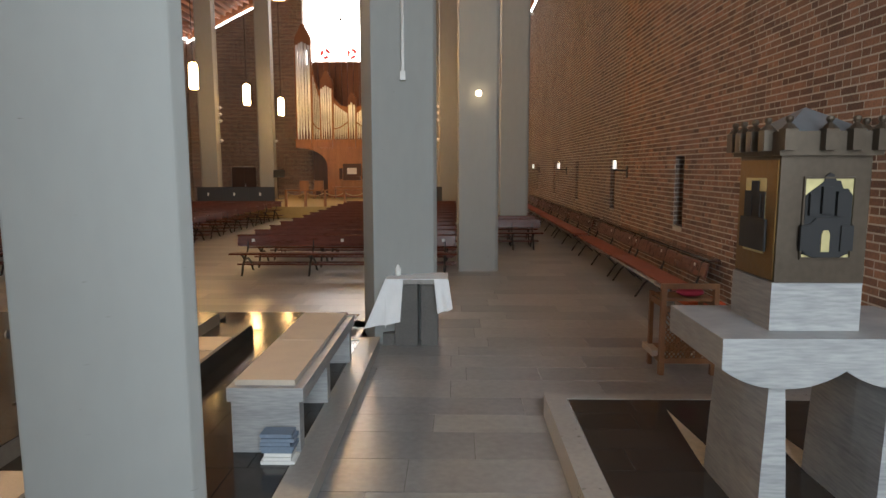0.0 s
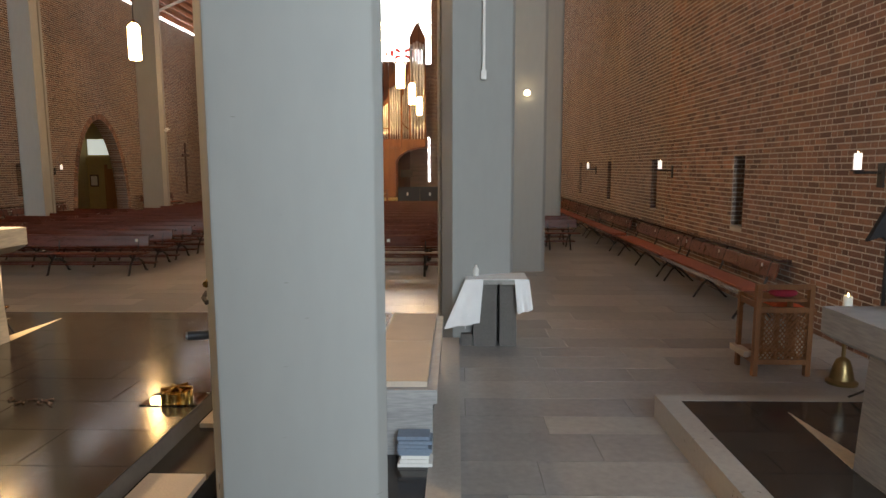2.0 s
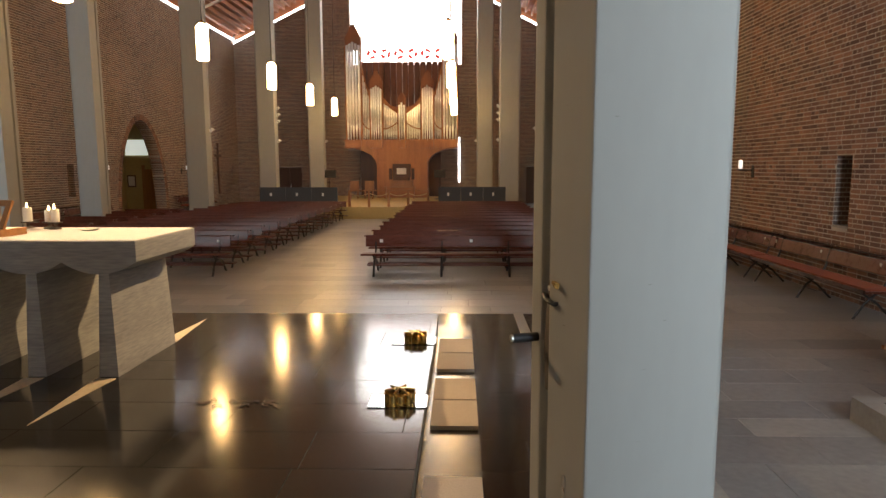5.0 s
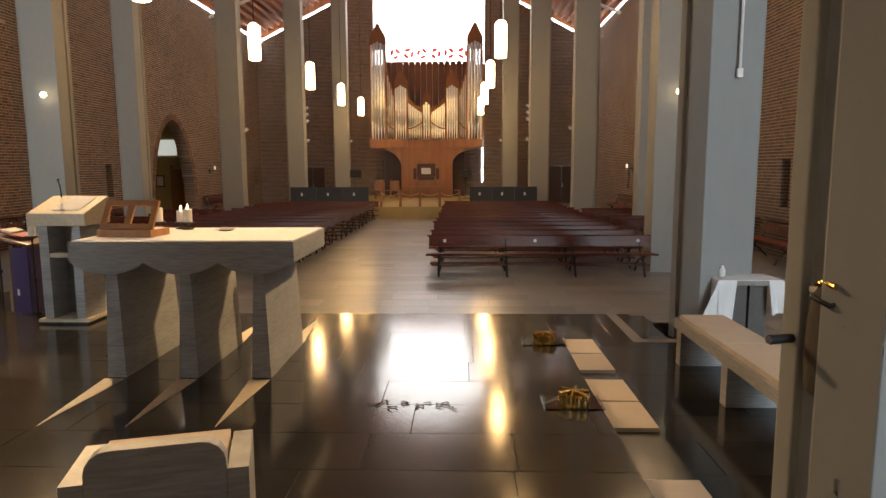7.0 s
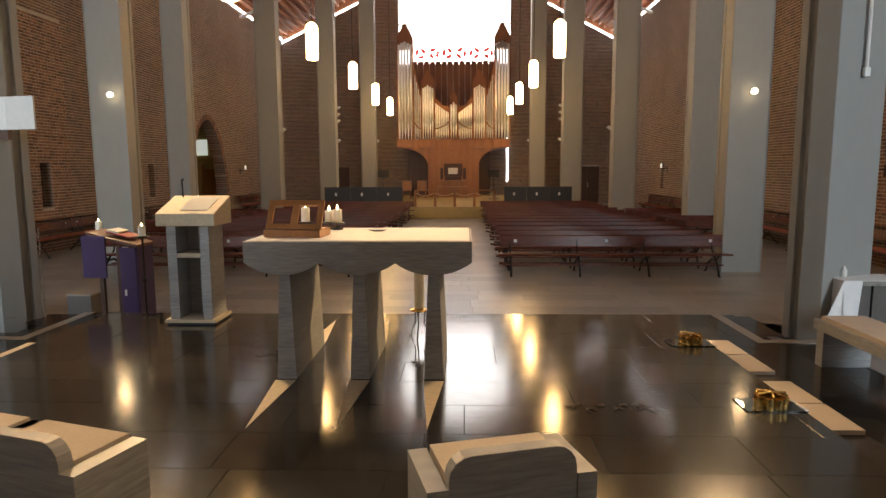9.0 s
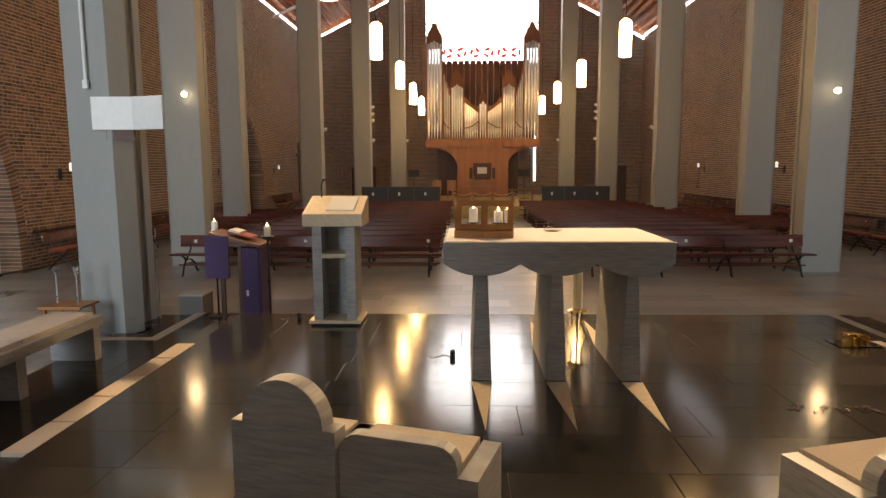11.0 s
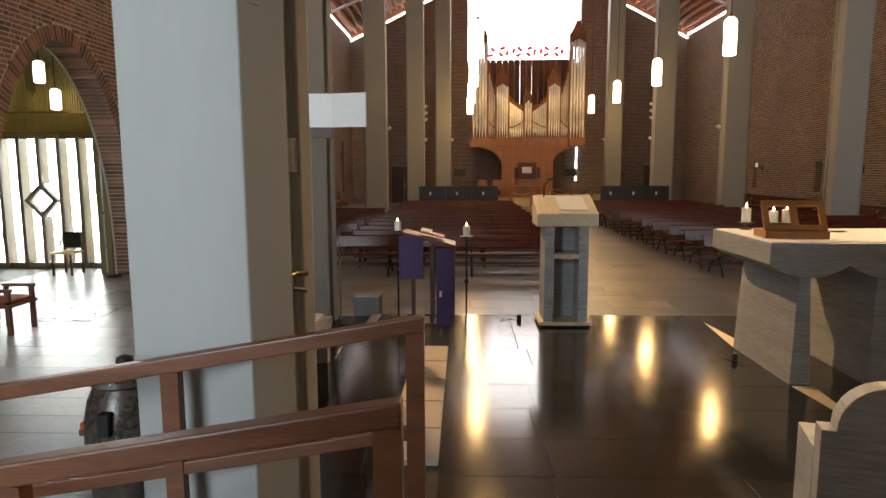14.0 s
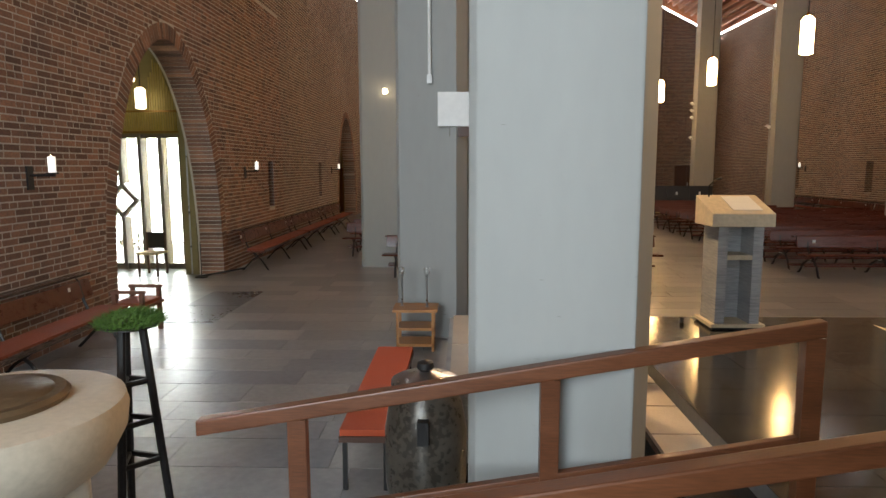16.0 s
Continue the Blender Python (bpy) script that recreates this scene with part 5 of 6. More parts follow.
part("base", bm, iron, ms)

# white folded hymn board on the left column
hb = thing("hymn_board", (-10.80, 7.82, 2.61), "white folded hymn number board on a column", "board")
for (x0, y0), (x1, y1) in (((-0.50, -0.03), (0.0, 0.0)), ((0.0, 0.0), (0.42, -0.10))):
    bm = bmesh.new()
    n_ = Vector((-(y1 - y0), x1 - x0)).normalized() * 0.025
    prism(bm, [(x0, y0), (x1, y1), (x1 + n_.x, y1 + n_.y), (x0 + n_.x, y0 + n_.y)], 0, 0.40, "z")
    part("panel", bm, white_paint, hb, bevel=0.004)
pbox("bracket", hb, dark_wood, -0.36, -0.02, 0.03, 0.1, -0.12, 0.3)

# ---- handrails of the ramp ----
def handrail(y):
    r = thing("handrail", (-9.43, y, 0), "reddish-brown wooden handrail with square posts", "handrail", "handrails of the ramp")
    slope = (1.45 - 0.97) / 2.8
    m = Matrix(((1, 0, 0, 0), (0, 1, 0, 0), (slope, 0, 1, 0), (0, 0, 0, 1)))
    pbox("top_rail", r, rail_wood, -2.8, 0.03, -0.035, 0.035, 1.375, 1.45, bevel=0.008, m=m)
    pbox("lower_rail", r, rail_wood, -2.3, -0.05, -0.022, 0.022, 0.86, 0.925, bevel=0.006, m=m)
    for x in (0.0, -1.16, -2.32):
        zt = 1.375 + slope * x
        z0 = max(L3 + (L3 / 2.94) * (x - 0.12) - 0.01, 0)
        pbox("post", r, rail_wood, x - 0.055, x + 0.03, -0.03, 0.03, z0, zt, bevel=0.006)


handrail(2.93)
handrail(1.86)

# ---- left aisle ----
ju = thing("bronze_jug", (-11.21, 3.62, 0.1), "large dark bronze holy water jar with lid", "jar")
bm = bmesh.new()
lathe(bm, [(0.17, 0), (0.2, 0.03), (0.235, 0.25), (0.235, 0.55), (0.21, 0.7), (0.17, 0.78), (0.18, 0.80)], n=28)
part("body", bm, jug_bronze, ju, smooth=True)
bm = bmesh.new()
lathe(bm, [(0.195, 0.80), (0.195, 0.83), (0.17, 0.845), (0.05, 0.87), (0.03, 0.88)], n=28)
part("lid", bm, steel, ju, smooth=True)
bm = bmesh.new()
lathe(bm, [(0.03, 0.88), (0.05, 0.90), (0.045, 0.93), (0.01, 0.945)], n=14)
part("knob", bm, iron, ju, smooth=True)
pbox("tap", ju, iron, -0.03, 0.03, -0.27, -0.2, 0.55, 0.68)
pbox("pedestal", ju, bed_stone, -0.2, 0.2, -0.2, 0.2, -0.1, 0.0)

rbn = thing("red_bench", (-11.64, 5.05, 0), "narrow bench with orange-red felt seat and dark metal legs", "bench")
pbox("frame", rbn, dark_wood, -0.17, 0.17, -0.98, 0.98, 0.34, 0.38)
bm = bmesh.new()
box(bm, -0.165, 0.165, -0.97, 0.97, 0.382, 0.425)
part("cushion", bm, red_felt, rbn, "orange-red felt cushion", bevel=0.014)
for x in (-0.15, 0.12):
    for y in (-0.96, 0.93):
        pbox("leg", rbn, iron, x, x + 0.03, y, y + 0.03, 0, 0.34)

cb = thing("side_cabinet", (-11.55, 7.45, 0), "small open oak stand with two shelves", "side table")
for x in (-0.22, 0.19):
    for y in (-0.17, 0.14):
        pbox("leg", cb, honey_oak, x, x + 0.03, y, y + 0.03, 0, 0.47)
for z in (0.06, 0.25):
    pbox("shelf", cb, honey_oak, -0.22, 0.22, -0.17, 0.17, z, z + 0.03)
pbox("top", cb, honey_oak, -0.26, 0.26, -0.2, 0.2, 0.47, 0.5)
for x, y in ((-0.17, 0.05), (0.13, -0.02)):
    cs = thing("candlestick", (-11.55 + x, 7.45 + y, 0.5), "slim dark steel candlestick with a crystal cup", "candlestick", "crystal candlesticks")
    bm = bmesh.new()
    lathe(bm, [(0.025, 0), (0.012, 0.012), (0.011, 0.36), (0.025, 0.37), (0.025, 0.38)], n=12)
    part("stem", bm, steel, cs)
    bm = bmesh.new()
    lathe(bm, [(0.015, 0.38), (0.034, 0.40), (0.036, 0.45), (0.03, 0.46)], n=14)
    part("cup", bm, glass, cs, "cut crystal cup", smooth=True)

fo = thing("baptismal_font", (-13.27, 3.0, 0), "round pale stone baptismal font with a bronze lid", "font")
bm = bmesh.new()
lathe(bm, [(0.2, 0.5), (0.3, 0.52), (0.5, 0.66), (0.585, 0.82), (0.60, 0.92), (0.585, 0.985), (0.54, 1.0), (0.1, 1.01)], n=48)
part("bowl", bm, font_stone, fo, smooth=True)
for k in range(4):
    a = k * math.pi / 2 + 0.5
    bm = bmesh.new()
    box(bm, -0.09, 0.09, -0.07, 0.07, 0, 0.6, pose(0.3 * math.cos(a), 0.3 * math.sin(a), 0, 0, 0, math.degrees(a)))
    part("leg", bm, font_stone, fo, bevel=0.02)
bm = bmesh.new()
lathe(bm, [(0.33, 1.005), (0.34, 1.03), (0.32, 1.05), (0.27, 1.05), (0.26, 1.06), (0.1, 1.075), (0.02, 1.085)], n=36)
part("lid", bm, lid_bronze, fo, "flat bronze lid", smooth=True)

tr = thing("wreath_stand", (-12.99, 3.78, 0), "tall dark iron tripod with a green wreath on top", "tripod")
feet = [(0.17 * math.cos(a), 0.17 * math.sin(a)) for a in (0.3, 2.4, 4.5)]
tops = [(0.07 * math.cos(a), 0.07 * math.sin(a)) for a in (0.3, 2.4, 4.5)]
for (fx, fy), (tx, ty) in zip(feet, tops):
    bm = bmesh.new()
    tube(bm, [(fx, fy, 0.0), (tx, ty, 1.18)], 0.025, 8)
    part("leg", bm, iron, tr)
for z in (0.35, 0.6, 0.85):
    f = z / 1.18
    ring = [(fx + (tx - fx) * f, fy + (ty - fy) * f, z) for (fx, fy), (tx, ty) in zip(feet, tops)]
    for a in range(3):
        bm = bmesh.new()
        tube(bm, [ring[a], ring[(a + 1) % 3]], 0.018, 6)
        part("rung", bm, iron, tr)
bm = bmesh.new()
lathe(bm, [(0.10, 1.18), (0.16, 1.19), (0.16, 1.2)], n=18)
part("plate", bm, iron, tr)
wr = thing("green_wreath", (-12.99, 3.78, 1.2), "low wreath of fine green grass on the iron stand", "wreath")
bm = bmesh.new()
rng = random.Random(3)
for k in range(2600):
    a, rr = rng.uniform(0, 6.283), 0.19 * math.sqrt(rng.random())
    z = 0.085 * math.sqrt(max(0.0, 1 - (rr / 0.2) ** 2)) * rng.random()
    p = Vector((rr * math.cos(a), rr * math.sin(a), z))
    d = Vector((math.cos(a) * rng.random() + rng.uniform(-0.7, 0.7), math.sin(a) * rng.random() + rng.uniform(-0.7, 0.7), rng.uniform(0.05, 0.8))).normalized()
    u = d.cross(Vector((rng.random(), rng.random(), rng.random() + 0.1))).normalized() * 0.003
    l = rng.uniform(0.03, 0.06)
    bm.faces.new([bm.verts.new(q) for q in (p - u, p + u, p + d * l)])
part("grass", bm, grass_green, wr)


def plain_chair(at, turn):
    c = thing("chair", at, "dark wooden chair with a leather back by the glazed door", "chair", turn=turn)
    for x in (-0.2, 0.17):
        pbox("leg", c, dark_wood, x, x + 0.035, -0.22, -0.185, 0, 0.43)
        pbox("leg", c, dark_wood, x, x + 0.035, 0.17, 0.205, 0, 0.84)
    pbox("seat", c, straw, -0.22, 0.22, -0.23, 0.19, 0.43, 0.47, "pale straw seat", bevel=0.012)
    pbox("backrest", c, black_cloth, -0.18, 0.18, 0.175, 0.2, 0.52, 0.84, "dark leather back", bevel=0.008)


plain_chair((-17.2, 12.5, 0), 0)
sl = thing("side_stool", (-15.2, 8.05, 0), "brown wooden stool with arms and a red cushion", "stool")
for x in (-0.2, 0.15):
    for y in (-0.25, 0.2):
        pbox("leg", sl, curtain, x, x + 0.05, y, y + 0.05, 0, 0.56)
pbox("seat", sl, curtain, -0.22, 0.22, -0.27, 0.27, 0.36, 0.40, bevel=0.012)
pbox("cushion", sl, bench_felt, -0.2, 0.2, -0.25, 0.25, 0.40, 0.445, "worn red felt cushion", bevel=0.014)
for y in (-0.25, 0.2):
    pbox("arm", sl, curtain, -0.22, 0.22, y, y + 0.05, 0.56, 0.60, bevel=0.014)
um2 = thing("door_stop_rail", (-15.6, 12.3, 0), "low black metal stand at the doorway", "stand")
bm = bmesh.new()
tube(bm, [(-0.5, -0.1, 0.03), (0.3, 0.1, 0.16)], 0.02, 6)
tube(bm, [(-0.5, -0.1, 0.0), (-0.5, -0.1, 0.7)], 0.008, 6)
part("bar", bm, iron, um2)
pbox("foot", um2, iron, -0.6, -0.4, -0.18, -0.02, 0, 0.03)

# crucifix on the left wall
cr = thing("wall_cross", (XL + 0.04, 34.7, 0), "slim dark wooden cross on the brick wall", "cross")
pbox("upright", cr, dark_wood, -0.03, 0.03, -0.06, 0.06, 0.75, 3.5)
pbox("crossbar", cr, dark_wood, -0.03, 0.03, -0.42, 0.42, 2.76, 2.9)
# pipes on columns
for x, y, z0 in ((-0.62, 7.52, 3.12), (-11.4, 7.89, 3.12)):
    p = thing("rope_pipe", (x, y, z0), "thin grey cable pipe running up a column", "pipe")
    bm = bmesh.new()
    tube(bm, [(0, 0, 0.1), (0, 0, 9)], 0.018, 8)
    part("pipe", bm, white_paint, p)
    pbox("end_box", p, white_paint, -0.03, 0.03, -0.025, 0.025, 0, 0.1)

# what hangs on the inner sides of the front columns
def column_hook(x, y, turn, label):
    hk = thing("brass_hook", (x, y, 1.5), label, "hook", turn=turn)
    bm = bmesh.new()
    tube(bm, [(0.0, 0.05, 0.06), (-0.03, -0.02, 0.085), (-0.05, -0.09, 0.075)], 0.016, 8)
    part("arm", bm, brass, hk, "polished brass arm", smooth=True)
    pbox("wall_plate", hk, white_paint, 0.0, 0.02, -0.09, 0.09, 0.02, 0.045)
    bm = bmesh.new()
    tube(bm, [(-0.02 - 0.045 * math.sin(a * 0.785), 0.07 * math.cos(a * 0.785) - 0.02, 0.0 + 0.015 * math.sin(a * 1.57)) for a in range(9)], 0.012, 6)
    part("strap", bm, iron, hk, "looped black strap", smooth=True)


column_hook(-2.075, 2.99, 21, "brass hook with black strap fixed to a column")
bag = thing("hanging_cover", (-2.085, 3.0, 1.02), "grey-brown cloth cover hanging from a hook on a column", "cloth cover", turn=21)
bm = bmesh.new()
lathe(bm, [(0.012, 0.0), (0.05, 0.02), (0.062, 0.2), (0.055, 0.38), (0.035, 0.5), (0.02, 0.53)], n=14)
bmesh.ops.scale(bm, verts=bm.verts, vec=(0.45, 1.25, 1))
part("cloth", bm, material("grey_brown_cloth", (0.075, 0.06, 0.048), 0.85, var=0.2, scale=12, bump=0.3, stretch=(3, 3, 0.5)), bag, smooth=True)
tor = thing("black_torch", (-2.09, 3.14, 1.276), "black handled torch clipped to a column side", "torch", turn=16)
bm = bmesh.new()
tube(bm, [(0.03, 0, 0), (-0.05, 0, 0), (-0.06, 0, 0), (-0.19, 0, 0)], 0.02, 12, 0.024)
part("body", bm, black_panel, tor, smooth=True)
bm = bmesh.new()
tube(bm, [(-0.19, 0, 0), (-0.2, 0, 0)], 0.019, 12)
part("lens", bm, steel, tor)
sk = thing("wall_socket", (-2.045, 2.87, 0.55), "small grey double socket low on the column", "socket", turn=21)
pbox("box", sk, steel, -0.02, 0.03, -0.04, 0.04, 0.0, 0.14)
pbox("cover", sk, white_paint, -0.012, 0.03, -0.05, 0.05, 0.15, 0.24)
column_hook(-10.13, 3.30, 158, "brass hook with black strap fixed to a column")
pn = thing("wall_panel", (-10.09, 3.36, 2.11), "small pale rectangular loudspeaker panel on a column side", "loudspeaker", turn=-21)
pbox("case", pn, white_paint, -0.03, 0.02, -0.05, 0.05, 0.0, 0.17, bevel=0.01)
pbox("grille", pn, material("pale_grille", (0.42, 0.40, 0.36), 0.8, scale=60, bump=0.5), 0.02, 0.023, -0.042, 0.042, 0.008, 0.162, bevel=0)

# ---- organ ----
OX, OY = -5.74, 35.2
og = thing("pipe_organ", (OX, OY, 0.5), "oak-cased pipe organ with tin pipes in towers", "pipe organ")
pbox("lower_case", og, organ_wood, -1.38, 1.42, 0.0, 1.6, 0.0, 2.75)
for s_ in (1, -1):
    bm = bmesh.new()
    arc = [(s_ * (1.4 + 1.5 * (1 - math.cos(t))), 1.75 + 0.95 * math.sin(t)) for t in [i * math.pi / 16 for i in range(9)]]
    prism(bm, [(s_ * 1.38, 2.75), (s_ * 1.38, 1.75)] + arc[1:] + [(s_ * 2.95, 2.75)], 0.05, 1.4, "y")
    part("bracket", bm, organ_wood, og)
pbox("back_board", og, dark_wood, -2.5, 2.1, 1.6, 1.66, 0.0, 2.75, "dark boards behind the case")
pbox("impost", og, organ_wood, -3.1, 3.1, -0.02, 1.5, 2.72, 3.16)
pbox("cornice", og, organ_wood, -3.16, 3.16, -0.06, 1.5, 3.10, 3.18)
pbox("case_back", og, curtain, -2.9, 2.9, 0.75, 1.5, 3.16, 4.6)
TOWERS = [(-2.6, 0.42, 8.45, 5), (-1.37, 0.33, 6.15, 5), (0.03, 0.2, 5.25, 3), (1.43, 0.33, 6.15, 5), (2.66, 0.42, 8.45, 5)]
for tx, tw, tz, tn in TOWERS:
    pbox("tower_foot", og, organ_wood, tx - tw, tx + tw, -0.25, 0.0, 2.72, 3.16)
    bm = bmesh.new()
    zt = tz + 0.05
    prism(bm, [(tx - tw - 0.02, zt - 0.5), (tx + tw + 0.02, zt - 0.5), (tx + tw + 0.02, zt + 0.12), (tx + 0.06, zt + 0.85 * (tw / 0.42)), (tx - 0.06, zt + 0.85 * (tw / 0.42)), (tx - tw - 0.02, zt + 0.12)], 0.12, 0.4, "y")
    part("tower_hood", bm, hood_wood, og)
    for s in (-1, 1):
        pbox("tower_side", og, organ_wood, tx + s * tw - 0.03, tx + s * tw + 0.03, 0.0, 0.3, 3.16, tz - 0.3)
    for k in range(tn):
        px = tx + (k - (tn - 1) / 2) * (2 * tw / tn) * 0.95
        bend = 1 - abs(k - (tn - 1) / 2) / (tn / 2)
        r = tw / tn * 0.84
        top = tz - 0.18 * (1 - bend) - 0.1
        bm = bmesh.new()
        mouth = 3.3 + 0.5 + 0.15 * abs(k - (tn - 1) / 2)
        lathe(bm, [(r * 0.25, 3.18), (r, mouth), (r * 0.86, mouth + 0.02), (r * 0.86, mouth + 0.1), (r, mouth + 0.12), (r, top)], px, -0.1 * bend + 0.02, 12)
        part("pipe", bm, tin, og, "polished tin pipe", smooth=True)
for x0, x1, za, zb, n in ((-2.12, -1.75, 7.0, 5.6, 4), (-0.98, -0.22, 5.35, 4.8, 8), (0.28, 1.04, 4.8, 5.35, 8), (1.81, 2.2, 5.6, 7.0, 4)):
    for k in range(n):
        f = (k + 0.5) / n
        px, top = x0 + (x1 - x0) * f, za + (zb - za) * f - 0.2
        r = (x1 - x0) / n * 0.40
        mouth = 3.55 + 0.3 * (abs(f - 0.5))
        bm = bmesh.new()
        lathe(bm, [(r * 0.3, 3.18), (r, mouth), (r * 0.85, mouth + 0.02), (r * 0.85, mouth + 0.07), (r, mouth + 0.09), (r, top)], px, 0.1, 8)
        part("pipe", bm, tin, og, "polished tin pipe", smooth=True)
    bm = bmesh.new()
    prism(bm, [(x0, za - 0.22), (x1, zb - 0.22), (x1, zb + 0.12), ((x0 + x1) / 2, (za + zb) / 2 - 0.05), (x0, za + 0.12)], 0.06, 0.16, "y")
    part("carved_top", bm, organ_wood, og)
    bm = bmesh.new()
    tube(bm, [(x0 + (x1 - x0) * i / 8, -0.03, 3.75 + 0.35 * (i / 8 if x0 < 0 and n == 8 else 1 - i / 8) ** 2) for i in range(9)], 0.03, 6)
    part("garland", bm, organ_wood, og)
for k in range(15):
    x = -2.3 + k * 0.33
    bm = bmesh.new()
    box(bm, x, x + 0.29, 1.0 + 0.05 * (k % 2), 1.4, 3.2, 7.5)
    part("wooden_pipe", bm, curtain, og, "tall brown wooden pipe")
# console in the lower case
pbox("console", og, oak, -0.62, 0.62, -0.35, 0.0, 0.55, 0.95)
pbox("keyboard", og, dark_wood, -0.45, 0.45, -0.4, -0.05, 0.955, 1.15)
pbox("music_rest", og, dark_wood, -0.5, 0.5, -0.1, -0.03, 1.15, 1.85)
pbox("sheet", og, paper, -0.27, 0.25, -0.13, -0.105, 1.28, 1.62, "white sheet music", bevel=0)
for s in (-1, 1):
    pbox("stop_panel", og, dark_wood, s * 0.62 - 0.08, s * 0.62 + 0.08, -0.15, -0.02, 1.0, 1.6)
bn = thing("organ_bench", (OX - 0.05, 34.2, 0.5), "oak organ bench before the console", "bench")
pbox("seat", bn, oak, -0.85, 0.85, -0.18, 0.18, 0.55, 0.62)
for x in (-0.8, 0.72):
    pbox("leg", bn, oak, x, x + 0.08, -0.15, 0.15, 0, 0.55)
for i, x in enumerate((-8.2, -7.4)):
    k = thing("stool", (x, 34.0, 0.5), "small oak choir chair on the podium", "chair", "choir chairs")
    pbox("back", k, oak, -0.25, 0.25, 0.15, 0.2, 0.45, 0.95)
    pbox("seat", k, oak, -0.25, 0.25, -0.25, 0.2, 0.4, 0.45)
    for a in (-0.22, 0.18):
        for b in (-0.22, 0.15):
            pbox("leg", k, oak, a, a + 0.04, b, b + 0.04, 0, 0.4)
for x in (-9.4, -3.6):
    k = thing("music_stand", (x, 33.4, 0.5), "black music stand on the podium", "music stand")
    bm = bmesh.new()
    tube(bm, [(0, 0, 0), (0, 0, 1.2)], 0.015, 6)
    part("pole", bm, iron, k)
    pbox("desk", k, iron, -0.3, 0.3, -0.02, 0.02, 1.15, 1.55, m=pose(0, 0, 0, -12, 0, 0))
    pbox("foot", k, iron, -0.25, 0.25, -0.25, 0.25, 0, 0.02)
rail = thing("podium_rail", (0, 26.75, 0.5), "oak posts with a slung rope before the organ", "railing")
px_ = [-7.2 + 0.83 * i for i in range(5)]
for x in px_:
    bm = bmesh.new()
    prism(bm, [(x - 0.055, 0), (x + 0.055, 0), (x + 0.04, 0.7), (x - 0.04, 0.7)], -0.05, 0.05, "y")
    part("post", bm, oak, rail, bevel=0.006)
for a, b in zip(px_, px_[1:]):
    pbox("bar", rail, oak, a, b, -0.03, 0.03, 0.66, 0.71)
    bm = bmesh.new()
    tube(bm, [(a + (b - a) * i / 8, 0, 0.58 - 0.12 * math.sin(math.pi * i / 8)) for i in range(9)], 0.018, 6)
    part("rope", bm, straw, rail)
for x0, x1 in ((-11.1, -7.75), (-3.45, -0.6)):
    k = thing("black_screen", (x0, 27.0, 0.5), "low black panel screen on the podium", "screen")
    n = 3
    w = (x1 - x0) / n
    for i in range(n):
        pbox("panel", k, black_panel, i * w + 0.005, (i + 1) * w - 0.005, 0, 0.05, 0, 0.82)
        pbox("notice", k, paper, i * w + w * 0.4, i * w + w * 0.4 + 0.08, -0.006, -0.001, 0.45, 0.58, "small white notice", bevel=0)


# ---- pieces: floor slabs, tiles and bricks ----
def piece_mesh(name, lx, ly, h, mat):
    bm = bmesh.new()
    g = 0.0012
    b = [bm.verts.new((x, y, 0)) for x, y in ((0, 0), (lx, 0), (lx, ly), (0, ly))]
    t = [bm.verts.new((x, y, h - 0.0006)) for x, y in ((0, 0), (lx, 0), (lx, ly), (0, ly))]
    u = [bm.verts.new((x, y, h)) for x, y in ((g, g), (lx - g, g), (lx - g, ly - g), (g, ly - g))]
    for r, s in ((b, t), (t, u)):
        for i in range(4):
            bm.faces.new((r[i], r[(i + 1) % 4], s[(i + 1) % 4], s[i]))
    bm.faces.new(u)
    return finish(name, bm, mat)


def slab_rows(x0, x1, y0, y1, rows, lengths, rng):
    y = y0
    while y < y1 - 0.05:
        d = min(rng.choice(rows), y1 - y)
        x = x0 - rng.uniform(0, 0.6)
        while x < x1 - 0.02:
            l = rng.choice(lengths)
            a, b = max(x, x0), min(x + l, x1)
            if b - a > 0.06:
                yield a, b, y, y + d
            x += l
        y += d


GAP = 0.005
floor_ob = bpy.data.objects["floor"]
rng = random.Random(11)
slab_meshes, count = {}, 0
verts, faces = [], []


def joined_box(x0, x1, y0, y1, z0, z1):
    k = len(verts)
    verts.extend([(x0, y0, z0), (x1, y0, z0), (x1, y1, z0), (x0, y1, z0), (x0, y0, z1), (x1, y0, z1), (x1, y1, z1), (x0, y1, z1)])
    faces.extend([(k + 4, k + 5, k + 6, k + 7), (k, k + 1, k + 5, k + 4), (k + 1, k + 2, k + 6, k + 5), (k + 2, k + 3, k + 7, k + 6), (k + 3, k, k + 4, k + 7)])


for a, b, c, d in slab_rows(XL - 2.1, XR, 2.0, 37.9, (0.36, 0.42, 0.48), (0.75, 0.95, 1.2, 1.45), rng):
    inside = (-11.25 < a and b < -0.9 and d < 8.6) or (a > 0.78 and d < 5.2)
    if inside:
        continue
    if -0.85 < a < 2.6 and 3.0 < c < 12.5 or (-15.5 < a < -11.3 and 3.0 < c < 12.0) and count < 300:
        key = (round(b - a, 2), round(d - c, 2))
        if key not in slab_meshes:
            slab_meshes[key] = piece_mesh("slab", key[0] - GAP, key[1] - GAP, 0.006, slab_object)
        child("slab", slab_meshes[key], floor_ob, Matrix.Translation((a, c, -0.006)))
        count += 1
    else:
        joined_box(a, b - GAP, c, d - GAP, -0.006, 0.0)
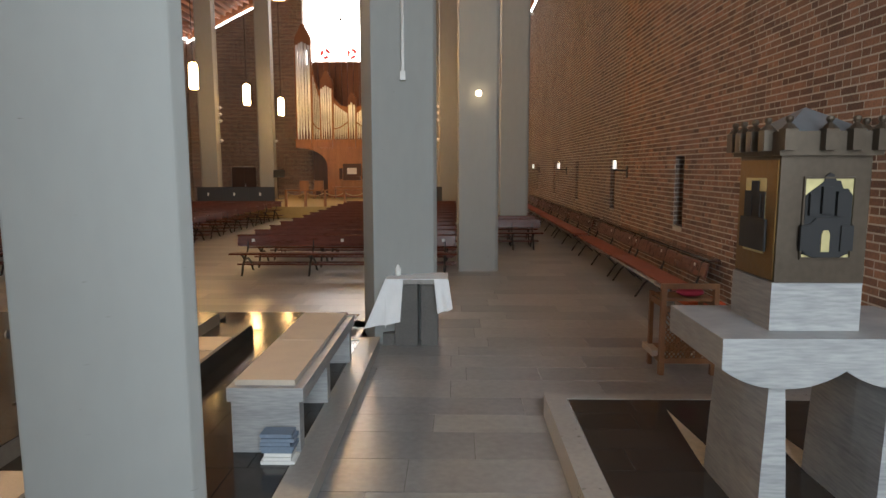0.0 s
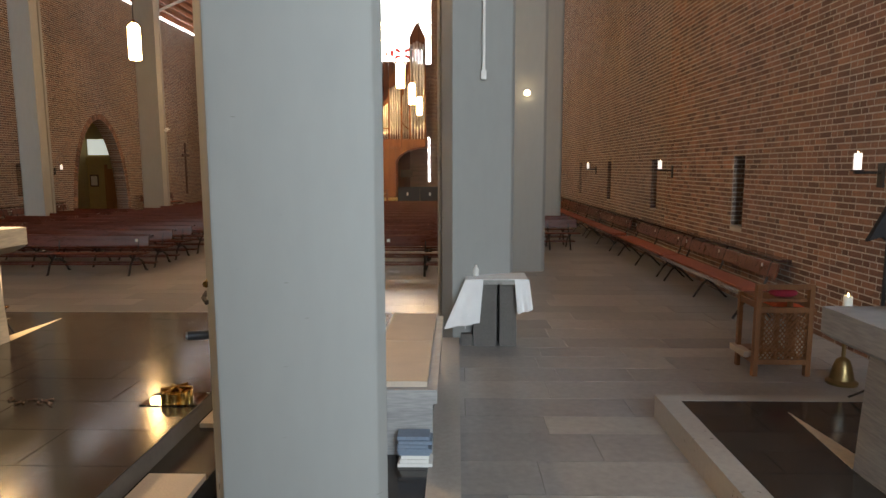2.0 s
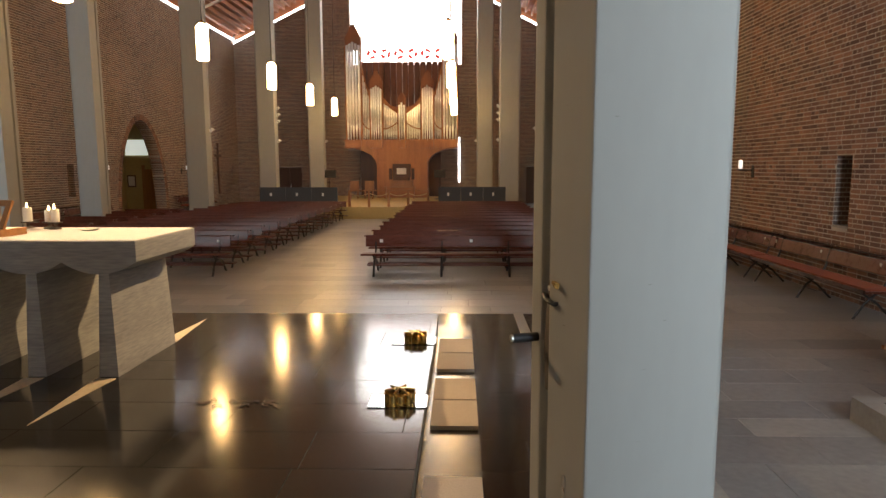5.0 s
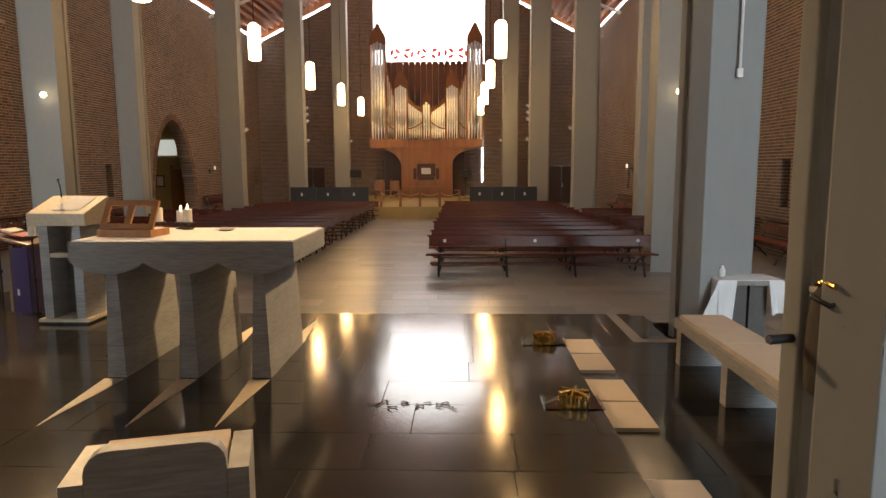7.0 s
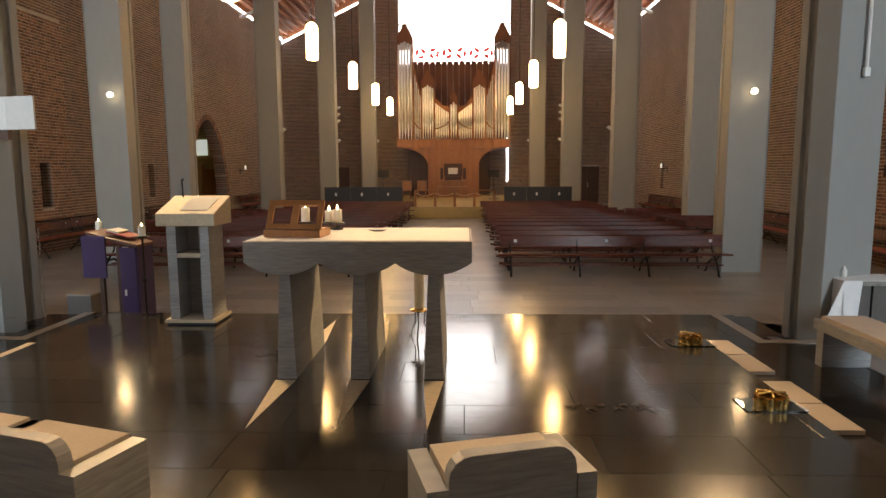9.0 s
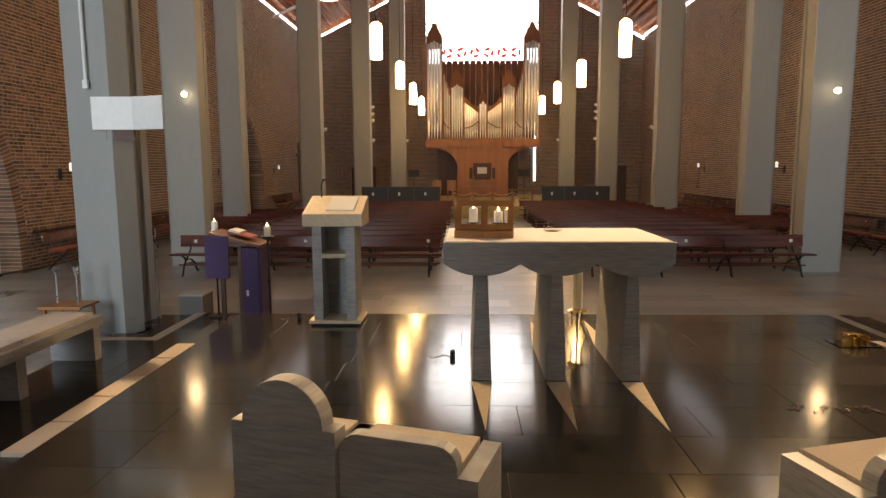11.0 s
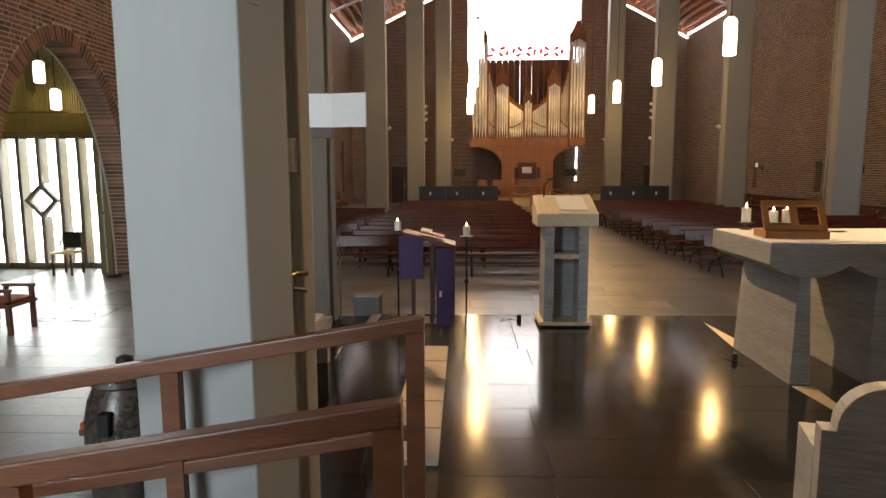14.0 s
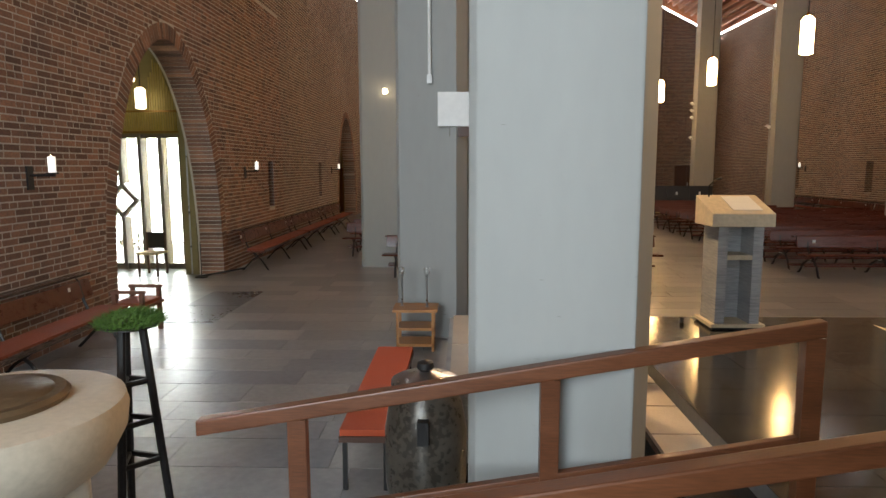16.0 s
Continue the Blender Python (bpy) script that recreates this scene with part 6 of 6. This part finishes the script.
# the corners of the nave floor beside the platform's front
for x0, x1 in ((-1.66, -0.9), (-11.25, -10.49)):
    for k in range(3):
        joined_box(x0, x1 - GAP, 7.32 + 0.43 * k, 7.75 + 0.43 * k - GAP, -0.006, 0.0)
me = bpy.data.meshes.new("slabs")
me.from_pydata(verts, [], faces)
me.materials.append(slab_island)
o = new("slabs", me)
o.parent = floor_ob
tagged(o, "grey stone floor slabs", kind="stuff")

# sanctuary tiles
for host, z, (x0, x1, y0, y1), rows, lengths in (("altar_platform", L3, (-9.36, -2.78, -0.6, 7.26), (0.5,), (0.9, 1.05, 1.2)), ("sanctuary_platform", L1, (-2.39, -1.125, -0.5, 8.6), (0.5,), (0.65,)),
                                                ("sanctuary_platform", L1, (-11.02, -9.76, -0.5, 8.6), (0.5,), (0.65,)), ("sanctuary_platform", L1, (-9.76, -2.39, 7.66, 8.6), (0.36,), (0.9,)),
                                                ("tabernacle_base", LT, (0.925, XR - 0.01, 0.0, 5.095), (0.32,), (0.55, 0.75))):
    h_ob = bpy.data.objects[host]
    tile_meshes = {}
    for a, b, c, d in slab_rows(x0, x1, y0, y1, rows, lengths, rng):
        if host == "sanctuary_platform" and c > 6.9 and (a > -1.75 or b < -10.4):
            continue
        key = (round(b - a, 2), round(d - c, 2))
        if key not in tile_meshes:
            tile_meshes[key] = piece_mesh("tile", key[0] - 0.004, key[1] - 0.004, 0.006, slate_object)
        child("tile", tile_meshes[key], h_ob, Matrix.Translation((a, c, z - 0.006)))


# bricks of the near walls
def brick_mesh(l, out):
    bm = bmesh.new()
    x1, x0 = 0.02 * out, -0.002 * out
    g, hh = 0.002, 0.064
    base = [bm.verts.new((x1, y, z)) for y, z in ((0, 0), (l, 0), (l, hh), (0, hh))]
    face = [bm.verts.new((x0, y, z)) for y, z in ((g, g), (l - g, g), (l - g, hh - g), (g, hh - g))]
    for i in range(4):
        bm.faces.new((base[i], base[(i + 1) % 4], face[(i + 1) % 4], face[i]))
    bm.faces.new(face)
    return finish("brick", bm, brick_object)


def lay_bricks(bed, x, out, near, slots, arches, pick, seed, far_arches=()):
    rng = random.Random(seed)
    v, f = [], []
    meshes = {l: brick_mesh(l, out) for l in (0.235, 0.112)}
    n_obj = 0
    g, hh = 0.002, 0.064
    rows = int(near[2] / 0.077)
    for r in range(rows):
        z = r * 0.077 + 0.006
        y = near[0] - rng.uniform(0, 0.2)
        while y < near[1]:
            l = 0.235 if rng.random() < 0.55 else 0.112
            a, b = max(y, near[0]), min(y + l, near[1])
            y += l + 0.013
            for s in slots:
                if z + hh > 1.13 and z < 2.30 and b > s and a < s + 0.42:
                    if a < s - 0.03:
                        b = s
                    elif b > s + 0.45:
                        a = s + 0.42
                    else:
                        b = a
            for cy_, w_, h_ in arches:
                reach = arch_half(z + 0.03, w_, h_) if z < h_ else 0
                ring = 0.26
                edge = ring_half(z + 0.03, w_, h_, ring)
                if edge and b > cy_ - edge and a < cy_ + edge:
                    if a < cy_ - edge - 0.03:
                        b = cy_ - edge
                    elif b > cy_ + edge + 0.03:
                        a = cy_ + edge
                    else:
                        b = a
            if b - a < 0.03:
                continue
            dx = rng.uniform(-0.0012, 0.0008)
            if abs(b - a - l) < 1e-6 and pick[0] < a < pick[1] and pick[2] < z < pick[3] and n_obj < 300:
                child("brick", meshes[l], bed, Matrix.Translation((x + dx, a, z)))
                n_obj += 1
                continue
            k = len(v)
            x1, x0 = x + 0.02 * out, x - 0.002 * out + dx
            v.extend([(x1, a, z), (x1, b, z), (x1, b, z + hh), (x1, a, z + hh), (x0, a + g, z + g), (x0, b - g, z + g), (x0, b - g, z + hh - g), (x0, a + g, z + hh - g)])
            f.extend([(k + 4, k + 5, k + 6, k + 7), (k, k + 1, k + 5, k + 4), (k + 1, k + 2, k + 6, k + 5), (k + 2, k + 3, k + 7, k + 6), (k + 3, k, k + 4, k + 7)])
    for cy_, w_, h_ in [*arches, *far_arches]:
        inner, outer = arch_outline(cy_, w_, h_, 60), arch_outline(cy_, w_, h_, 60, 0.25)
        run = [0.0]
        for p, q in zip(inner, inner[1:]):
            run.append(run[-1] + math.dist(p, q))
        n = int(run[-1] / 0.077)

        def at(pts, s):
            for i in range(len(run) - 1):
                if run[i + 1] >= s:
                    t = (s - run[i]) / (run[i + 1] - run[i])
                    return (pts[i][0] + (pts[i + 1][0] - pts[i][0]) * t, pts[i][1] + (pts[i + 1][1] - pts[i][1]) * t)
            return pts[-1]
        for i in range(n):
            s0, s1 = i * run[-1] / n + 0.007, (i + 1) * run[-1] / n - 0.007
            q = [at(inner, s0), at(inner, s1), at(outer, s1), at(outer, s0)]
            k = len(v)
            x1, x0 = x + 0.45 * out, x - 0.004 * out
            v.extend([(x1, *p) for p in q] + [(x0, *p) for p in q])
            f.extend([(k + 4, k + 5, k + 6, k + 7), (k, k + 1, k + 5, k + 4), (k + 1, k + 2, k + 6, k + 5), (k + 2, k + 3, k + 7, k + 6), (k + 3, k, k + 4, k + 7)])
    me = bpy.data.meshes.new("bricks")
    me.from_pydata(v, [], f)
    me.materials.append(brick_island)
    me.update()
    o = new("bricks", me)
    o.parent = bed
    tagged(o, "brown-red bricks with pale joints", kind="stuff")


lay_bricks(bed_r, XR, 1, NEAR_R, SLOTS_R, [], (6.0, 9.6, 0.9, 2.3), 21)
lay_bricks(bed_l, XL, -1, NEAR_L, SLOTS_L, [ARCHES[0]], (6.0, 8.5, 0.9, 2.6), 22, [ARCHES[1]])
